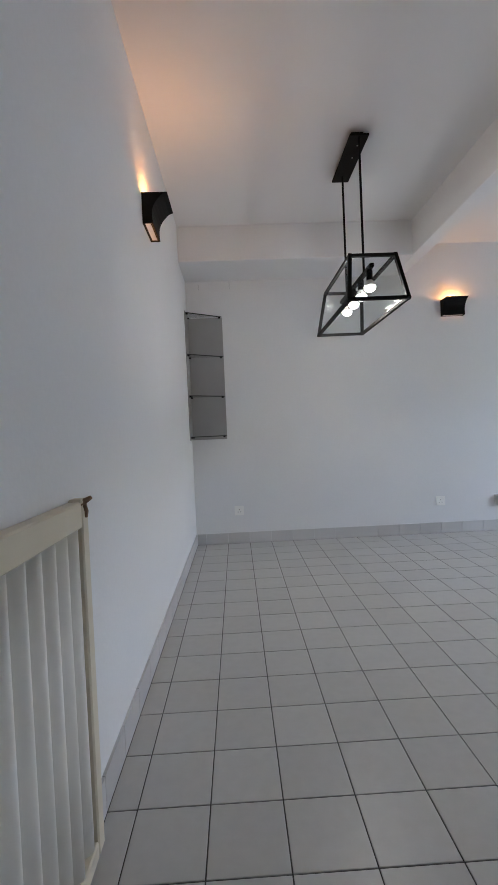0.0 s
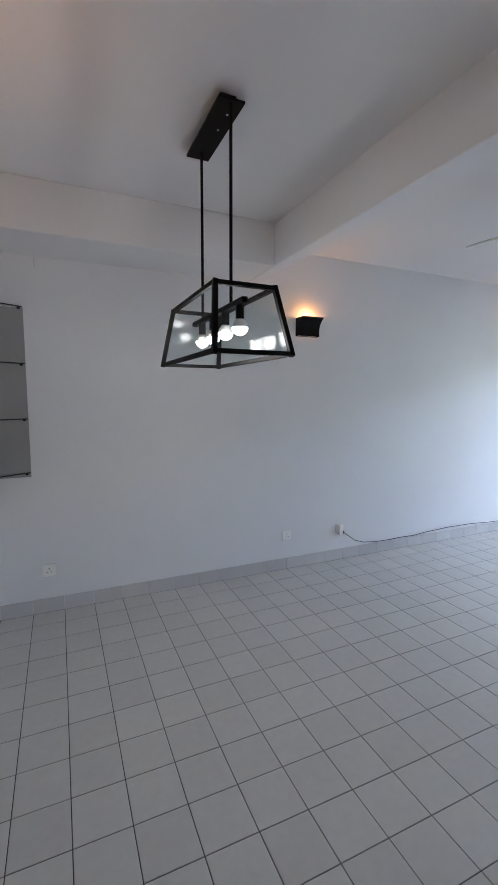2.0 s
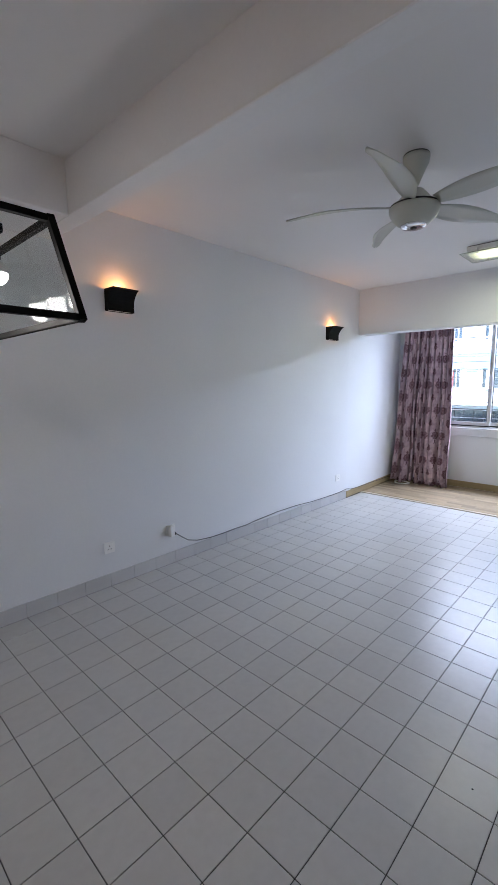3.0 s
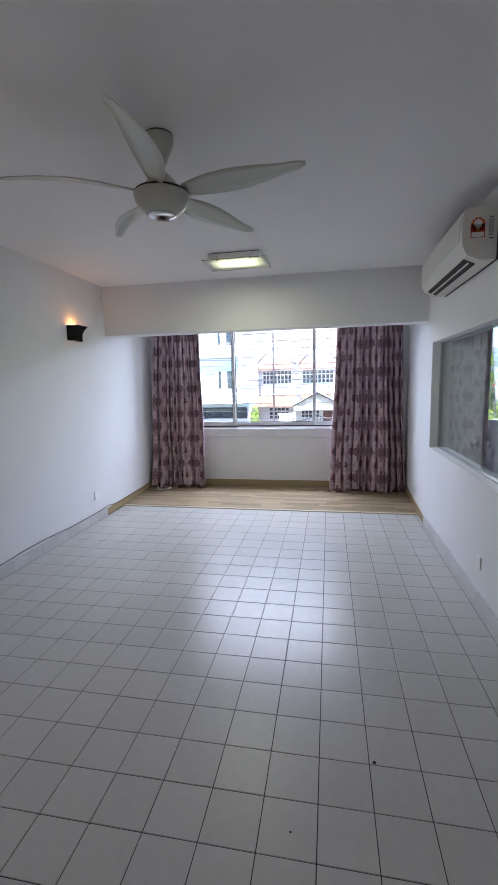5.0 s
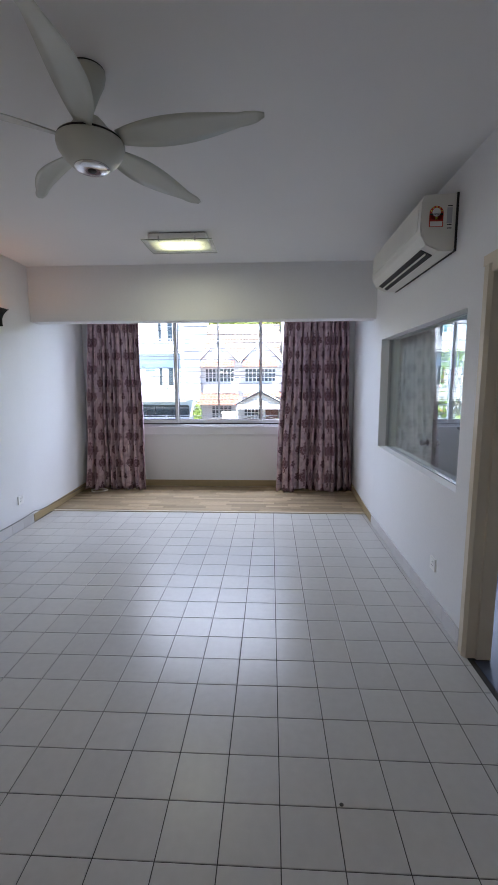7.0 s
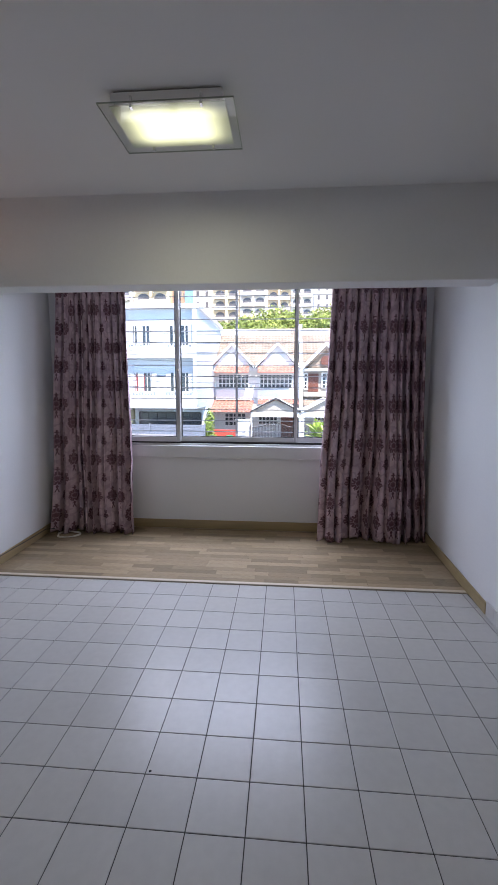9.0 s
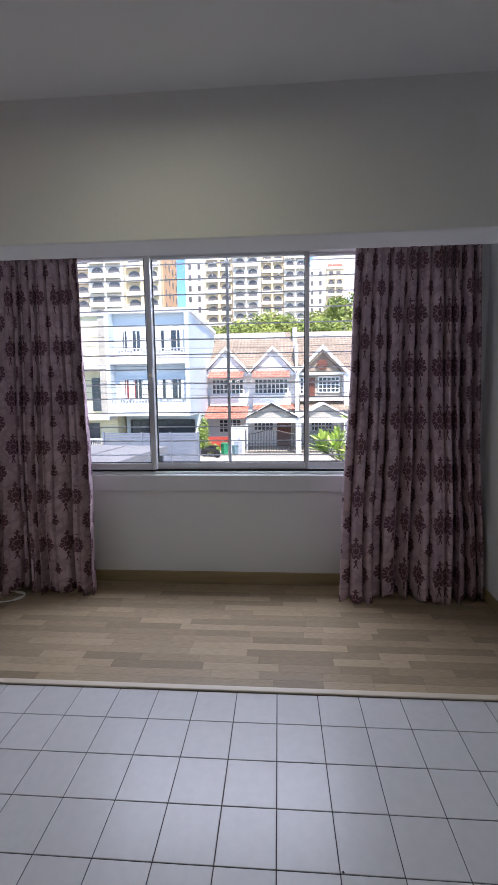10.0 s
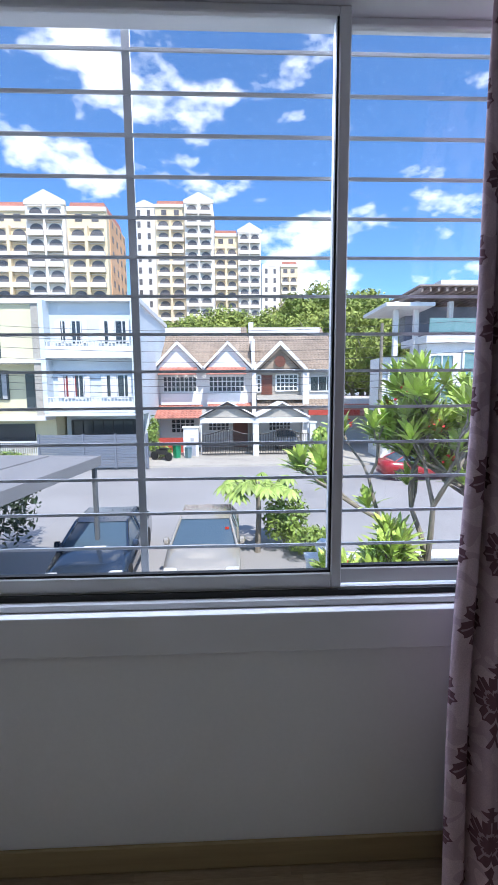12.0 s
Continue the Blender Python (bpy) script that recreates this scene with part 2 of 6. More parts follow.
GREYPANEL = mat("grey_niche_panel", (0.34, 0.33, 0.32), 0.5, vary=0.05)
BULB = glow_mat("lit_bulb", (1.0, 0.93, 0.82), 3.5)
BULBW = mat("bulb_collar", (0.7, 0.7, 0.68), 0.4)
GLOWAMB = glow_mat("amber_slot_glow", (1.0, 0.50, 0.22), 0.022)
GLASS = glass_mat("clear_glass", (0.93, 0.95, 0.95))
GLASSI = glass_mat("inner_window_glass", (0.88, 0.92, 0.92), 0.0, 0.9, 0.13)
GLASSEDGE = mat("green_glass_edge", (0.30, 0.34, 0.28), 0.3)
GLASSP = glass_mat("pendant_glass", (0.93, 0.95, 0.95), 0.0, 0.2, 0.012)
GLASSW = glass_mat("window_glass", (0.96, 0.97, 0.97))
DOORW = mat("white_door_paint", (0.76, 0.74, 0.67), 0.5, vary=0.03)
PERGOLA = mat("weathered_timber", (0.27, 0.21, 0.17), 0.8, vary=0.15)
TEALGL = mat("pale_teal_glass", (0.13, 0.24, 0.24), 0.1, vary=0.3, scale=0.3)
WORKTOP = mat("black_worktop", (0.02, 0.02, 0.025), 0.15)
CABINET = mat("grey_cabinet", (0.36, 0.38, 0.43), 0.5, vary=0.04)
VINYL = mat("blue_grey_vinyl", (0.05, 0.065, 0.11), 0.3, vary=0.12, scale=2, stretch=(1, 6, 1))
RED = mat("red_sticker", (0.55, 0.04, 0.02), 0.5)
YEL = mat("yellow_sticker", (0.8, 0.55, 0.08), 0.5)
PAPER = mat("white_sticker", (0.8, 0.8, 0.78), 0.5)
GREYS = mat("grey_sticker", (0.4, 0.4, 0.42), 0.5)
# outdoors
ROAD = mat("asphalt", (0.30, 0.29, 0.285), 0.9, vary=0.12, scale=0.3, fine=0.15, fscale=20)
PAVE = mat("concrete_paving", (0.42, 0.39, 0.34), 0.9, vary=0.12, scale=0.5, fine=0.1, fscale=8)
WHITEH = mat("white_render", (0.72, 0.72, 0.71), 0.85, vary=0.05, scale=0.7, fine=0.05, fscale=9)
BLUEH = mat("pale_blue_render", (0.60, 0.655, 0.69), 0.85, vary=0.05, scale=0.6)
YELH = mat("pale_yellow_render", (0.66, 0.62, 0.42), 0.85, vary=0.06, scale=0.6)
CREAMH = mat("cream_render", (0.76, 0.61, 0.40), 0.85, vary=0.06, scale=0.2)
TOWERW = mat("tower_white", (0.76, 0.70, 0.62), 0.85, vary=0.05, scale=0.1)
PEACH = mat("peach_render", (0.76, 0.43, 0.24), 0.85, vary=0.06, scale=0.1)
ROOFT = mat("brown_roof_tile", (0.30, 0.235, 0.18), 0.8, vary=0.18, scale=0.7, fine=0.15, fscale=8, isl=0.12)
ROOFR = mat("red_roof_tile", (0.46, 0.19, 0.14), 0.8, vary=0.15, scale=0.9, isl=0.15)
WINDARK = mat("dark_window_glass", (0.035, 0.045, 0.055), 0.12, vary=0.3, scale=0.4)
TOWERGL = mat("tower_glass", (0.13, 0.12, 0.12), 0.3, vary=0.3, scale=0.2)
SHUT = mat("white_shutter", (0.70, 0.70, 0.70), 0.6)
REDC = mat("red_window_curtain", (0.25, 0.05, 0.05), 0.9)
FENCE = mat("slate_fence", (0.17, 0.19, 0.23), 0.55, vary=0.08)
IRON = mat("black_iron", (0.03, 0.03, 0.03), 0.5)
REDWALL = mat("red_paint", (0.42, 0.06, 0.04), 0.7, vary=0.1)
BROWND = mat("brown_door_wood", (0.15, 0.05, 0.03), 0.5, vary=0.15)
LEAFA = mat("tree_leaves", (0.24, 0.32, 0.07), 0.6, vary=0.35, scale=0.25, isl=0.45, spec=0.3, color2=(0.28, 0.30, 0.07))
LEAFB = mat("glossy_long_leaves", (0.38, 0.50, 0.11), 0.4, vary=0.2, scale=3, isl=0.4)
LEAFC = mat("bush_leaves", (0.22, 0.31, 0.06), 0.55, vary=0.25, scale=3, isl=0.4)
LEAFP = mat("papaya_leaves", (0.34, 0.46, 0.11), 0.5, vary=0.2, scale=3, isl=0.3)
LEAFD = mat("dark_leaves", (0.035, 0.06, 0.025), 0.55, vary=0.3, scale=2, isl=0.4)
BARK = mat("grey_bark", (0.24, 0.21, 0.17), 0.9, vary=0.25, scale=4, bump=0.5, bscale=20)
FLOWER = mat("red_petals", (0.6, 0.03, 0.04), 0.6, isl=0.2)
CARS = mat("champagne_car_paint", (0.55, 0.50, 0.42), 0.25, metal=0.5, coat=0.6)
CARB = mat("dark_blue_car_paint", (0.035, 0.055, 0.09), 0.2, metal=0.4, coat=0.7)
CARW = mat("white_car_paint", (0.7, 0.7, 0.7), 0.25, coat=0.5)
CARGL = mat("car_glass", (0.07, 0.11, 0.15), 0.05, spec=0.8)
TYRE = mat("tyre_rubber", (0.02, 0.02, 0.02), 0.8)
LAMPG = mat("headlamp_glass", (0.6, 0.6, 0.6), 0.1)
CPORT = mat("grey_roof_sheet", (0.24, 0.235, 0.24), 0.6, vary=0.08, scale=1)
CPORTD = mat("grey_steel", (0.12, 0.13, 0.14), 0.5)
BING = mat("green_bin_plastic", (0.02, 0.25, 0.12), 0.5)
BINB = mat("grey_blue_bin_plastic", (0.14, 0.22, 0.25), 0.5)


# ---- building helpers ----
def box(bm, x0, x1, y0, y1, z0, z1, m=None):
    vs = [bm.verts.new((x, y, z)) for z in (z0, z1) for x, y in ((x0, y0), (x1, y0), (x1, y1), (x0, y1))]
    for f in ((3, 2, 1, 0), (4, 5, 6, 7), (0, 1, 5, 4), (1, 2, 6, 5), (2, 3, 7, 6), (3, 0, 4, 7)):
        bm.faces.new([vs[i] for i in f])
    if m is not None:
        for v in vs:
            v.co = m @ v.co
    return vs


def bbox(x0, x1, y0, y1, z0, z1, bev=0.003, seg=1):
    bm = bmesh.new()
    box(bm, x0, x1, y0, y1, z0, z1)
    bmesh.ops.bevel(bm, geom=bm.edges[:], offset=bev, segments=seg, affect="EDGES", profile=0.6)
    return bm


def prism(bm, poly, axis, a, b):
    """A polygon in the two other axes, drawn out along axis from a to b."""
    def p(u, v, w):
        return {"x": (w, u, v), "y": (u, w, v), "z": (u, v, w)}[axis]
    lo, hi = [bm.verts.new(p(u, v, a)) for u, v in poly], [bm.verts.new(p(u, v, b)) for u, v in poly]
    k = len(poly)
    bm.faces.new(lo)
    bm.faces.new(hi[::-1])
    for i in range(k):
        bm.faces.new((lo[i], hi[i], hi[(i + 1) % k], lo[(i + 1) % k]))
    bmesh.ops.recalc_face_normals(bm, faces=bm.faces)


def tube(bm, pts, r, n=6, r2=None, cap=True):
    pts = [Vector(p) for p in pts]
    rings = []
    for i, p in enumerate(pts):
        d = (pts[min(i + 1, len(pts) - 1)] - pts[max(i - 1, 0)]).normalized()
        u = d.orthogonal().normalized() if abs(d.z) > 0.99 else d.cross(Vector((0, 0, 1))).normalized()
        w = d.cross(u)
        f = i / max(1, len(pts) - 1)
        rr = r if r2 is None else r + (r2 - r) * f
        rings.append([bm.verts.new(p + rr * (math.cos(2 * math.pi * k / n) * u + math.sin(2 * math.pi * k / n) * w)) for k in range(n)])
    for a, b in zip(rings, rings[1:]):
        for k in range(n):
            bm.faces.new((a[k], b[k], b[(k + 1) % n], a[(k + 1) % n]))
    if cap:
        bm.faces.new(rings[0])
        bm.faces.new(rings[-1][::-1])
    return bm


def lathe(bm, prof, n=24, at=(0, 0, 0), axis="z"):
    rings = []
    for r, z in prof:
        ring = []
        for k in range(n):
            a = 2 * math.pi * k / n
            c = (r * math.cos(a), r * math.sin(a), z)
            c = {"z": c, "y": (c[0], c[2], c[1]), "x": (c[2], c[0], c[1])}[axis]
            ring.append(bm.verts.new((at[0] + c[0], at[1] + c[1], at[2] + c[2])))
        rings.append(ring)
    for a, b in zip(rings, rings[1:]):
        for k in range(n):
            bm.faces.new((a[k], a[(k + 1) % n], b[(k + 1) % n], b[k]))
    for ring in (rings[0], rings[-1]):
        bm.faces.new(ring)
    bmesh.ops.recalc_face_normals(bm, faces=bm.faces)
    return bm


def part(name, bm, material, parent=None, label="", smooth=False, kind=""):
    me = bpy.data.meshes.new(name)
    bm.to_mesh(me)
    bm.free()
    me.materials.append(material)
    if smooth:
        me.shade_smooth()
    ob = new(name, me)
    if parent is not None:
        ob.parent = parent
    return tagged(ob, label, kind=kind)


def slab(name, material, *boxes, parent=None, label="", kind="structure"):
    bm = bmesh.new()
    for b in boxes:
        box(bm, *b)
    return part(name, bm, material, parent, label, kind=kind)


def thing(name, at, label, category, group="", turn=0):
    ob = new(name)
    ob.matrix_world = pose(*at, 0, 0, turn)
    return tagged(ob, label, category, group)


def bx(name, m, parent, x0, x1, y0, y1, z0, z1, label="", bev=0.0):
    if bev:
        return part(name, bbox(x0, x1, y0, y1, z0, z1, bev), m, parent, label)
    bm = bmesh.new()
    box(bm, x0, x1, y0, y1, z0, z1)
    return part(name, bm, m, parent, label)


# ---- the room ----
XW0, XE, YS, YN, CZ, BZ = 2.05, 9.45, -0.24, 3.42, 2.72, 2.55
KX0, KY0 = 4.2, -3.4
bed = slab("floor", GROUT, (XW0 - 0.1, 8.2, YS - 0.1, YN + 0.1, -0.15, -0.0025))
bedw = slab("floor_wood", SKWOOD, (8.2, XE + 0.02, YS - 0.09, YN + 0.1, -0.15, -0.003))
wall_w = slab("wall_west", WALL, (XW0 - 0.12, XW0, -3.0, YN + 0.12, -1.6, CZ))
wall_n = slab("wall_north", WALL, (XW0, 7.79, YN, YN + 0.12, 0, CZ))
YSE, YNE = YS - 0.06, YN + 0.07
for nm, (xa, ya, yb), t in (("wall_bay_south", (7.9, YS, YSE), -0.12), ("wall_bay_north", (7.79, YN, YNE), 0.12)):
    bm = bmesh.new()
    prism(bm, [(xa, ya), (XE, yb), (XE, yb + t), (xa, ya + t)], "z", 0.0, CZ)
    part(nm, bm, WALL, kind="structure")
wall_s = slab("wall_south", WALL, (3.45, 4.842, YS - 0.12, YS, 0, CZ), (4.842, 5.658, YS - 0.12, YS, 2.078, CZ),
              (5.658, 5.92, YS - 0.12, YS, 0, CZ), (5.92, 7.76, YS - 0.12, YS, 0, 0.86), (5.92, 7.76, YS - 0.12, YS, 1.91, CZ),
              (7.76, 7.9, YS - 0.12, YS, 0, CZ))
wall_e = slab("wall_east", WALL, (XE, XE + 0.16, YSE, YNE, 0, 0.88), (XE, XE + 0.16, YSE, YNE, 2.62, CZ),
              (XE, XE + 0.16, YSE, 0.18, 0.88, 2.62), (XE, XE + 0.16, 3.02, YNE, 0.88, 2.62))
slab("ceiling", CEIL, (XW0 - 0.1, 8.04, -3.0, YN + 0.1, CZ, CZ + 0.15), (4.0, XE + 0.16, KY0 - 0.1, YS - 0.12, CZ + 0.003, CZ + 0.15))
slab("ceiling_bay", CEIL, (8.206, XE, YS - 0.1, YN + 0.1, BZ, BZ + 0.15))
part("beam_north", bbox(XW0, 3.98, 2.95, YN, 2.435, CZ, 0.004), WALL, kind="structure")
part("beam_cross", bbox(3.98, 4.09, YS, YN, 2.435, CZ, 0.004), WALL, kind="structure")
part("beam_east", bbox(8.04, 8.235, YS - 0.03, YN + 0.03, 2.15, CZ + 0.1, 0.005), WALL, kind="structure")
slab("wall_stair", WALL, (3.45, 3.57, -3.0, YS - 0.12, -1.6, CZ), (XW0, 3.45, -3.12, -3.0, -1.6, CZ))
# stairs that come up from the south
st = slab("stairs", SKIRT, *[(XW0, 3.45, -0.34 - 0.26 * (i + 1), -0.34 - 0.26 * i, -1.6, -0.175 * (i + 1)) for i in range(7)])
part("landing_edge", bbox(XW0, 3.45, -0.345, YS - 0.1 + 0.0, -0.16, 0.0), SKIRT, kind="structure")
slab("stair_floor", SKIRT, (XW0, 3.45, -3.0, -0.34 - 0.26 * 7, -1.7, -1.4))

# the room beyond the door and the inner window
slab("floor_beyond", VINYL, (KX0, XE, KY0, YS - 0.101, -0.14, -0.004), (4.88, 5.62, YS - 0.1, YS - 0.03, -0.002, -0.0004))
slab("wall_beyond_south", WALL, (KX0, XE, KY0 - 0.1, KY0, 0, CZ))
slab("wall_beyond_west", WALL, (KX0 - 0.1, KX0, KY0, YS - 0.12, 0, CZ))
slab("wall_beyond_east", WALL, (XE, XE + 0.16, KY0, YSE, 0, 0.94), (XE, XE + 0.16, KY0, YSE, 2.3, CZ), (XE, XE + 0.16, -0.95, YSE, 0.94, 2.3), (XE, XE + 0.16, KY0, -2.9, 0.94, 2.3))

# ---- the window of the bay ----
Z0, Z1 = 0.885, 2.55


def sash(parent, x, ya, yb, z0, z1, w=0.032, d=0.03):
    s = bx("sash", ALU, parent, x, x + d, ya, ya + w, z0, z1, bev=0.003)
    bx("stile", ALU, s, x, x + d, yb - w, yb, z0, z1, bev=0.003)
    bx("bottom_rail", ALU, s, x, x + d, ya + w, yb - w, z0, z0 + 0.05, bev=0.003)
    bx("top_rail", ALU, s, x, x + d, ya + w, yb - w, z1 - 0.022, z1, bev=0.003)
    g = 0.006
    bm = bmesh.new()
    for a, b, c, e in ((ya + w, ya + w + g, z0 + 0.05, z1 - 0.022), (yb - w - g, yb - w, z0 + 0.05, z1 - 0.022)):
        box(bm, x + 0.006, x + d - 0.006, a, b, c, e)
    box(bm, x + 0.006, x + d - 0.006, ya + w, yb - w, z0 + 0.05, z0 + 0.057)
    part("gasket", bm, GASKET, s, "black rubber gasket")
    p = bx("pane", GLASSW, s, x + d / 2 - 0.002, x + d / 2 + 0.002, ya + w, yb - w, z0 + 0.048, z1 - 0.022, "clear window glass")
    p.visible_shadow = False
    return s


win = tagged(new("window_1"), "white aluminium sliding window in three bays with a grey grille", "window", kind="structure")
bm = bmesh.new()
box(bm, XE + 0.0, XE + 0.13, 0.18, 3.02, Z0, Z0 + 0.018)
box(bm, XE + 0.0, XE + 0.13, 0.18, 3.02, Z1 - 0.014, Z1)
box(bm, XE + 0.0, XE + 0.13, 0.18, 0.21, Z0 + 0.018, Z1 - 0.02)
box(bm, XE + 0.0, XE + 0.13, 2.99, 3.02, Z0 + 0.018, Z1 - 0.02)
part("window_frame", bm, ALU, win)
bx("track", GASKET, win, XE + 0.024, XE + 0.034, 0.21, 2.99, Z0 + 0.018, Z0 + 0.036, "black sliding track")
bx("track", ALU, win, XE + 0.036, XE + 0.044, 0.21, 2.99, Z0 + 0.018, Z0 + 0.04)
sash(win, XE + 0.07, 0.21, 1.0, Z0 + 0.035, Z1 - 0.014)
sash(win, XE + 0.036, 0.965, 2.182, Z0 + 0.035, Z1 - 0.014)
sash(win, XE + 0.002, 2.153, 2.99, Z0 + 0.035, Z1 - 0.014, w=0.042)
lt = bx("latch", ALU, win, XE - 0.008, XE + 0.0015, 2.157, 2.183, 1.60, 1.72, "small white sliding latch", bev=0.003)
bm = bmesh.new()
lathe(bm, [(0.012, XE - 0.0085), (0.014, XE - 0.016), (0.008, XE - 0.02)], 12, (0, 2.17, 1.65), "x")
part("knob", bm, GATEM, lt, "small cream latch knob", smooth=True)
gx = XE + 0.17
for k in range(14):
    bm = bmesh.new()
    z = 2.514 - 0.1155 * k
    box(bm, gx - 0.003, gx + 0.003, 0.1, 3.1, z - 0.0046, z + 0.0046)
    part("grille_bar", bm, GRILLE, win, "thin grey steel bar")
for y in (0.3, 1.593, 2.85):
    bx("grille_post", GRILLE, win, gx + 0.004, gx + 0.012, y - 0.012, y + 0.012, 0.88, 2.6)
part("window_sill", bbox(XE - 0.035, XE + 0.0, YSE + 0.004, YNE - 0.004, 0.76, 0.883, 0.005, 2), SILL, win, "white painted ledge under the window")

# kitchen-side window
kw = tagged(new("window_2"), "white aluminium window with horizontal bars in the next room", "window", kind="structure")
bm = bmesh.new()
for a in ((-2.9, -0.95, 0.94, 0.98), (-2.9, -0.95, 2.26, 2.3), (-2.9, -2.86, 0.98, 2.26), (-0.99, -0.95, 0.98, 2.26), (-1.68, -1.62, 0.98, 2.26), (-2.3, -2.26, 0.98, 2.26)):
    box(bm, XE + 0.02, XE + 0.08, *a)
part("window_frame", bm, ALU, kw)
for k in range(10):
    z = 1.05 + k * 0.12
    bx("grille_bar", GRILLE, kw, gx - 0.003, gx + 0.003, -2.95, -0.9, z - 0.007, z + 0.007)
for k in range(8):
    y = -2.85 + k * 0.27
    bx("grille_post", GRILLE, kw, gx + 0.004, gx + 0.01, y - 0.007, y + 0.007, 0.92, 2.32)
p = bx("pane", GLASSW, kw, XE + 0.045, XE + 0.05, -2.86, -0.99, 0.98, 2.26)
p.visible_shadow = False

# inner window between the rooms
iw = tagged(new("window_3"), "fixed glass pane set in a plain wall opening with a thin grey edge", "window", kind="structure")
p = bx("pane", GLASSI, iw, 5.93, 7.75, YS - 0.095, YS - 0.088, 0.87, 1.90)
p.visible_shadow = False
bm = bmesh.new()
for a in ((5.922, 7.758, 0.861, 0.869), (5.922, 7.758, 1.901, 1.909), (5.922, 5.93, 0.869, 1.901), (7.75, 7.758, 0.869, 1.901)):
    box(bm, a[0], a[1], YS - 0.11, YS - 0.075, a[2], a[3])
part("window_frame", bm, GRILLE, iw)

# ---- door frame ----
dr = tagged(new("door_1"), "cream painted door frame with stepped mouldings and no door", "door frame", kind="structure")
for sgn, x in ((1, 5.66), (-1, 4.84)):
    bm = bmesh.new()
    prof = [(0, 0), (0.068, 0), (0.068, 0.012), (0.055, 0.02), (0.02, 0.02), (0.016, 0.026), (0, 0.026), (-0.02, 0.01), (-0.02, -0.04), (-0.034, -0.044), (-0.034, -0.118), (0, -0.118)]
    prism(bm, [(x + sgn * u, YS + v) for u, v in prof], "z", 0.0, 2.075)
    part("jamb", bm, JAMB, dr)
bm = bmesh.new()
box(bm, 4.775, 5.725, YS + 0.001, YS + 0.022, 2.0755, 2.125)
box(bm, 4.875, 5.625, YS - 0.117, YS + 0.027, 2.03, 2.074)
part("head", bm, JAMB, dr)

# ---- skirtings ----
T = 0.202
sk = []


def skirt_x(y0, y1, xa, xb, wall):
    i = math.ceil((xa - 8.0) / T + 1e-6)
    xs = [xa] + [8.0 + k * T for k in range(i, 60) if 8.0 + k * T < xb - 0.01] + [xb]
    for a, b in zip(xs, xs[1:]):
        sk.append((a + 0.0012, b - 0.0012, y0, y1, wall))


skirt_x(YN - 0.009, YN, XW0 + 0.01, 7.79, wall_n)
skirt_x(YS, YS + 0.009, 5.745, 7.9, wall_s)
skirt_x(YS, YS + 0.009, 3.5, 4.75, wall_s)
for a, b, c, d, w in sk:
    bx("skirting_tile", SKIRT, w, a, b, c, d, 0.0, 0.1)
ys = [-0.2] + [k * T for k in range(0, 17)] + [YN - 0.01]
for a, b in zip(ys, ys[1:]):
    bx("skirting_tile", SKIRT, wall_w, XW0, XW0 + 0.009, a + 0.0012, b - 0.0012, 0.0, 0.1)
for nm, xa, ya, yb, t in (("baseboard_south", 7.905, YS, YSE, 0.012), ("baseboard_north", 7.795, YN, YNE, -0.012)):
    bm = bmesh.new()
    prism(bm, [(xa, ya), (XE, yb), (XE, yb + t), (xa, ya + t)], "z", 0.004, 0.088)
    bmesh.ops.bevel(bm, geom=bm.edges[:], offset=0.003, segments=1, affect="EDGES")
    part(nm, bm, SKWOOD, kind="structure")
part("baseboard_east", bbox(XE - 0.012, XE, YSE + 0.013, YNE - 0.013, 0.004, 0.096, 0.003), SKWOOD, kind="structure")
part("threshold", bbox(8.197, 8.232, YS + 0.003, YN - 0.003, 0.0, 0.011, 0.003), STRIP, kind="structure")


# ---- things in the dining end ----
def gate():
    g = thing("stair_gate", (2.053, 0.0, 0.0), "cream metal stair gate with white fluted sheet, folded against the wall", "gate")
    bx("post", GATEM, g, 0.0, 0.034, 0.46, 0.5, 0.02, 0.885, bev=0.004)
    bx("post", GATEM, g, 0.0, 0.034, -0.5, -0.46, 0.02, 0.885, bev=0.004)
    bx("rail", GATEM, g, 0.0, 0.034, -0.459, 0.459, 0.818, 0.88, "cream top rail", bev=0.004)
    bx("rail", GATEM, g, 0.0, 0.034, -0.459, 0.459, 0.02, 0.06, "cream bottom rail", bev=0.004)
    bm = bmesh.new()
    n = 216
    prev = None
    for i in range(n + 1):
        y = -0.458 + 0.916 * i / n
        x = 0.003 + 0.028 * (0.5 + 0.5 * math.cos(y * 2 * math.pi / 0.062)) ** 0.8
        cur = [bm.verts.new((x, y, 0.06)), bm.verts.new((x, y, 0.818)), bm.verts.new((x - 0.003, y, 0.818)), bm.verts.new((x - 0.003, y, 0.06))]
        if prev:
            for a in range(4):
                bm.faces.new((prev[a], cur[a], cur[(a + 1) % 4], prev[(a + 1) % 4]))
        prev = cur
    part("fluted_sheet", bm, GATEW, g, "off-white fluted metal sheet", smooth=True)
    bm = bmesh.new()
    tube(bm, [(0.025, 0.465, 0.872), (0.036, 0.482, 0.88), (0.046, 0.492, 0.886)], 0.009, 6, 0.005)
    tube(bm, [(0.035, 0.472, 0.872), (0.038, 0.478, 0.855), (0.035, 0.482, 0.84)], 0.006, 6, 0.004)
    part("latch", bm, RUST, g, "rusty cast latch")
    return g


gate()


